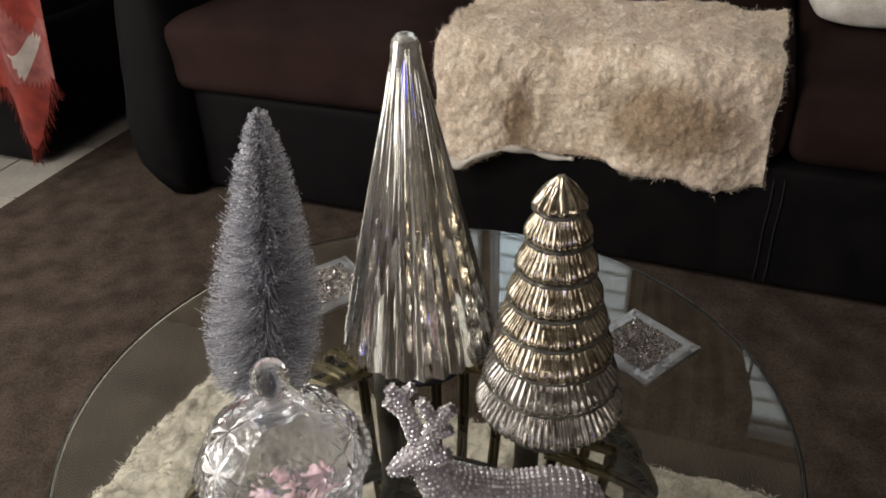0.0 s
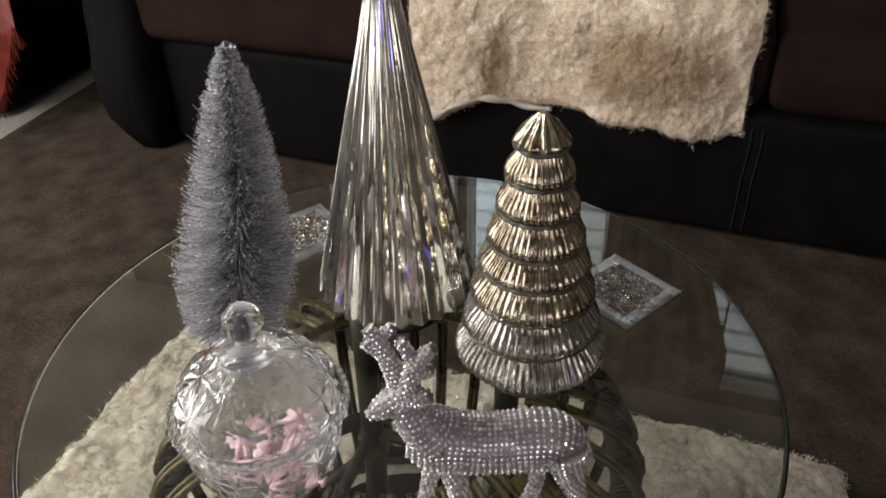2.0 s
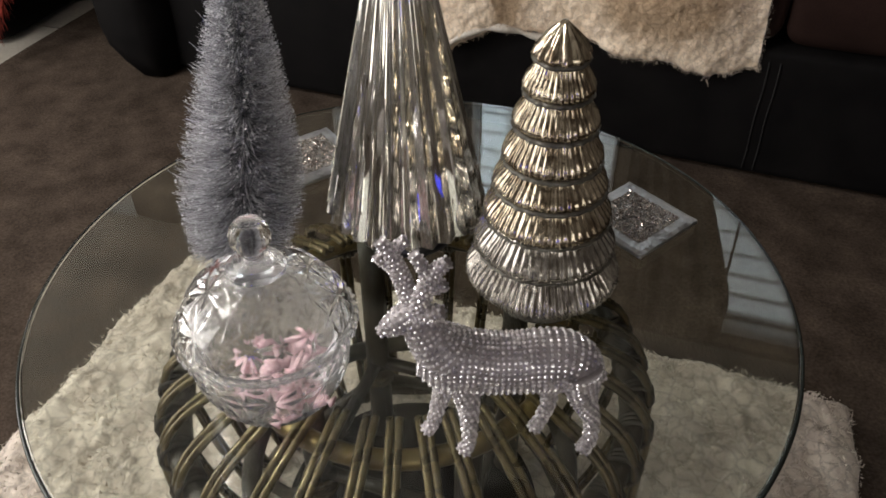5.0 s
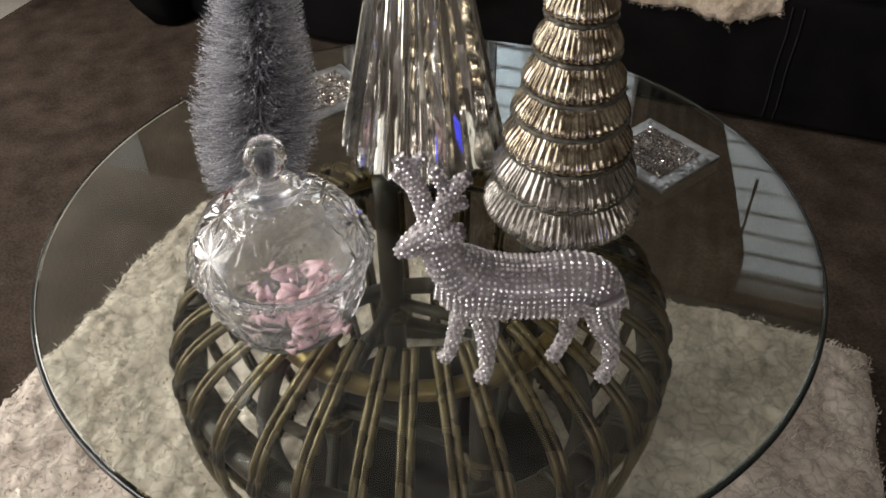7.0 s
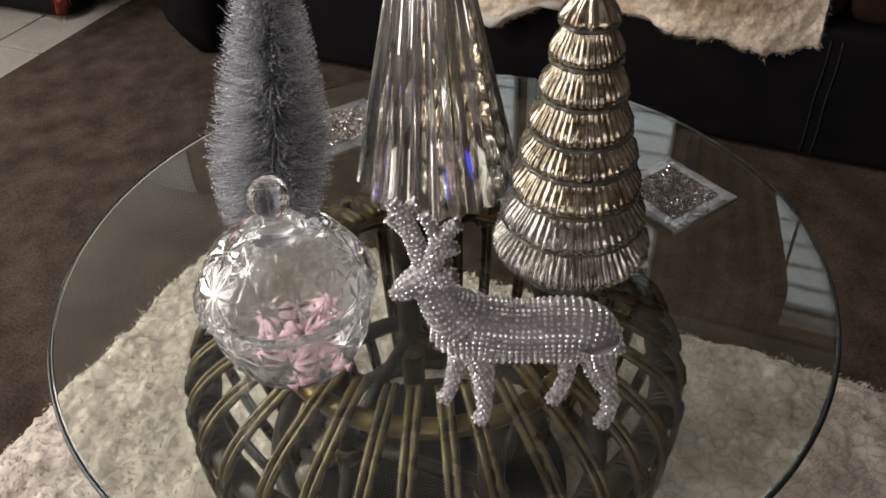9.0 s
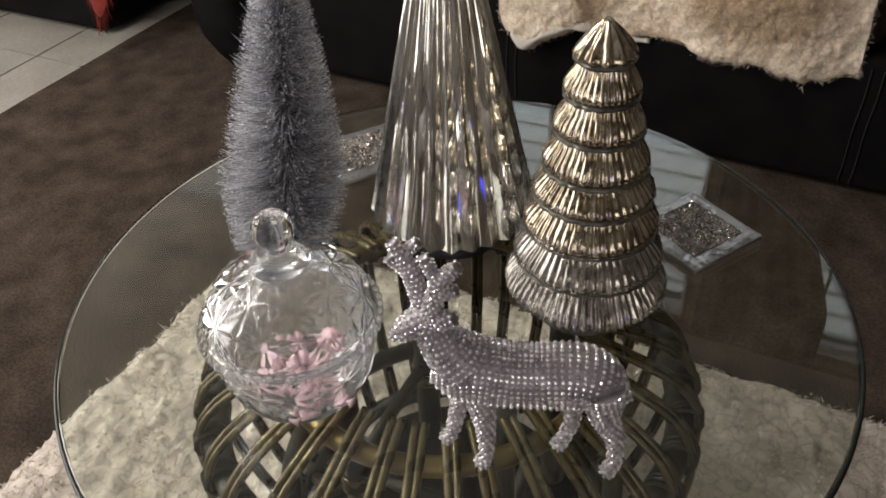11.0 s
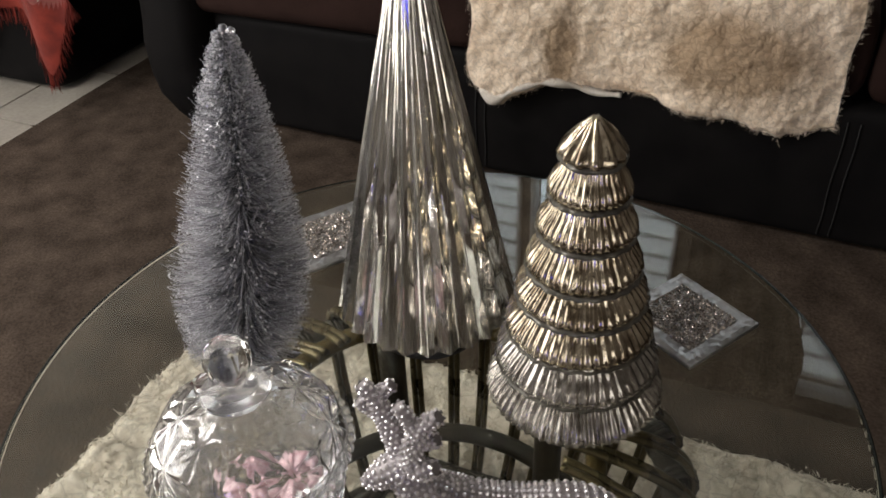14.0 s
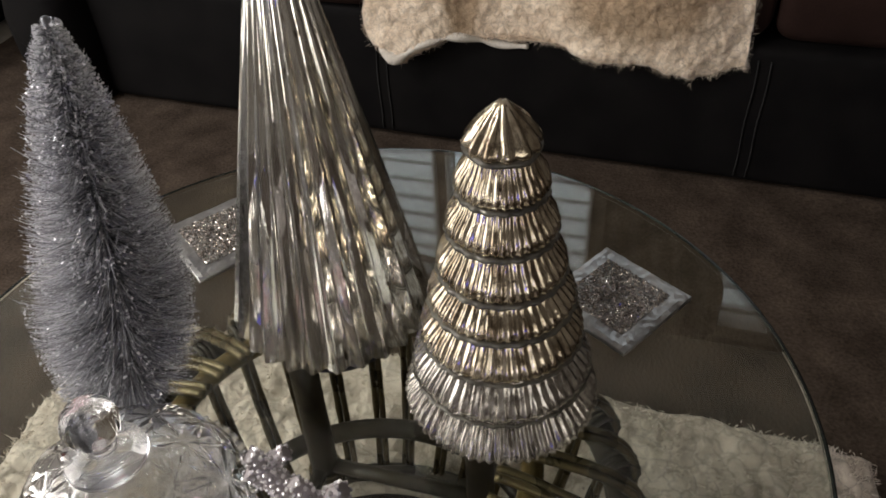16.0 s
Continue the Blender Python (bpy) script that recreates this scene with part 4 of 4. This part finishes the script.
                verts.append(C[i] + r[i] * (A[i] * math.cos(a) + B[i] * math.sin(a) * flat))
        for i in range(m - 1):
            for k in range(sides):
                j = (k + 1) % sides
                faces.append((o + i * sides + k, o + i * sides + j, o + (i + 1) * sides + j, o + (i + 1) * sides + k)), mats.append(0)
        faces.append(tuple(o + k for k in range(sides))), mats.append(0)
        faces.append(tuple(o + (m - 1) * sides + k for k in range(sides))), mats.append(0)
        # stones
        fine = 0.8 if 8 <= li <= 13 else 1.0
        for i in range(m):
            count = max(5, int(round(2 * math.pi * r[i] / (0.0045 * fine))))
            if li == 0:
                count = max(8, int(round(2 * math.pi * r[min(max(i, 4), m - 5)] / 0.0045)))
            for k in range(count):
                a = 2 * math.pi * (k + (0.5 * (i % 2) if li else 0)) / count
                nrm = A[i] * math.cos(a) + B[i] * math.sin(a) / flat
                nrm /= np.linalg.norm(nrm)
                p = C[i] + r[i] * (A[i] * math.cos(a) + B[i] * math.sin(a) * flat)
                if any(lj != li and (np.linalg.norm(D - p, axis=1) - q * 0.6).min() < 0 for lj, (D, q, _) in enumerate(dense)):
                    continue
                e1 = T[i]
                e2 = np.cross(nrm, e1)
                o2 = len(verts)
                w = 0.0017 * fine
                for rr, hh in ((w, -0.0004), (w, 0.0004), (w * 0.5, 0.0014)):
                    for c in range(6):
                        verts.append(p + nrm * hh + (e1 * math.cos(c * math.pi / 3) + e2 * math.sin(c * math.pi / 3)) * rr)
                for lay in (0, 6):
                    for c in range(6):
                        d2 = (c + 1) % 6
                        faces.append((o2 + lay + c, o2 + lay + d2, o2 + lay + 6 + d2, o2 + lay + 6 + c)), mats.append(1)
                faces.append(tuple(o2 + 12 + c for c in range(6))), mats.append(1)
    V = np.array(verts) + np.array([0, Y, 0])
    V[:, 2] = np.maximum(V[:, 2], TOP + 0.0006)
    data = bpy.data.meshes.new("deer_figurine")
    data.from_pydata([tuple(v) for v in V], [], faces)
    data.materials.append(SETTING), data.materials.append(STONE)
    data.polygons.foreach_set("material_index", mats)
    ob = new("deer_figurine", data)
    return tagged(ob, "standing deer figurine covered in clear rhinestones", "figurine")


figurine()


# ---- coasters ----
def coaster(matrix):
    c = thing("coaster", "square mirrored coaster filled with crushed crystal", "coaster", matrix, "coasters on the table")
    part("plate", boxed(-0.05, 0.05, -0.05, 0.05, 0.0, 0.005, 0.0008, 1), MIRROR, c)
    bm = bmesh.new()
    bmesh.ops.create_grid(bm, x_segments=22, y_segments=22, size=0.0495)
    gone = [f for f in bm.faces if max(abs(q) for q in f.calc_center_median()[:2]) < 0.0345]
    bmesh.ops.delete(bm, geom=gone, context="FACES")
    for v in bm.verts:
        side = noise.noise_vector(v.co * 260)
        inside = max(abs(v.co.x), abs(v.co.y)) < 0.049
        v.co += Vector((side.x * 0.0012 * inside, side.y * 0.0012 * inside, 0.0064 + 0.0011 * side.z - (0.0 if inside else 0.0012)))
    bmesh.ops.triangulate(bm, faces=bm.faces)
    part("facet_border", bm, MIRROR, c, "faceted mirror border", smooth=False)
    g = rng(31)
    verts, faces = [], []
    for k in range(3000):
        p = np.array([g.uniform(-0.0355, 0.0355), g.uniform(-0.0355, 0.0355), 0.0062 + 0.0015 * g.rand()])
        q = g.normal(size=(3, 3))
        q, _ = np.linalg.qr(q)
        r = 0.0006 + 0.0007 * g.rand()
        o = len(verts)
        for a in range(3):
            verts += [p + q[a] * r, p - q[a] * r]
        for x in (0, 1):
            for y in (2, 3):
                for z in (4, 5):
                    faces.append((o + x, o + y, o + z))
    raw("crystal_chips", verts, faces, CHIP, c, label="loose crushed crystal filling")["kind"] = "stuff"
    return c


mtx = pose(0.2513, 0.0967, TOP + 0.001, 0, 0, 38.4)
first = coaster(mtx)
copy_thing(first, pose(-0.1315, 0.2345, TOP + 0.001, 0, 0, 33))

# ---- floor tiles ----
tile_bm = boxed(-0.1628, 0.1628, -0.1628, 0.1628, -0.012, 0, 0.0007, 1)
tile = part("tile", tile_bm, TILE, subfloor, smooth=False)
tile_data = tile.data
k = 0
for i in range(8):
    for j in range(14):
        u = -0.70 + 0.166 - 0.332 * i
        v = -0.2 + 0.166 + 0.332 * (j - 10)
        if not (V0 + 0.17 < v < V1 - 0.1 and u > U0 + 0.17):
            continue
        ob = tile if k == 0 else new("tile", tile_data)
        ob.parent = subfloor
        ob.matrix_local = pose(u, v, -0.006)
        k += 1
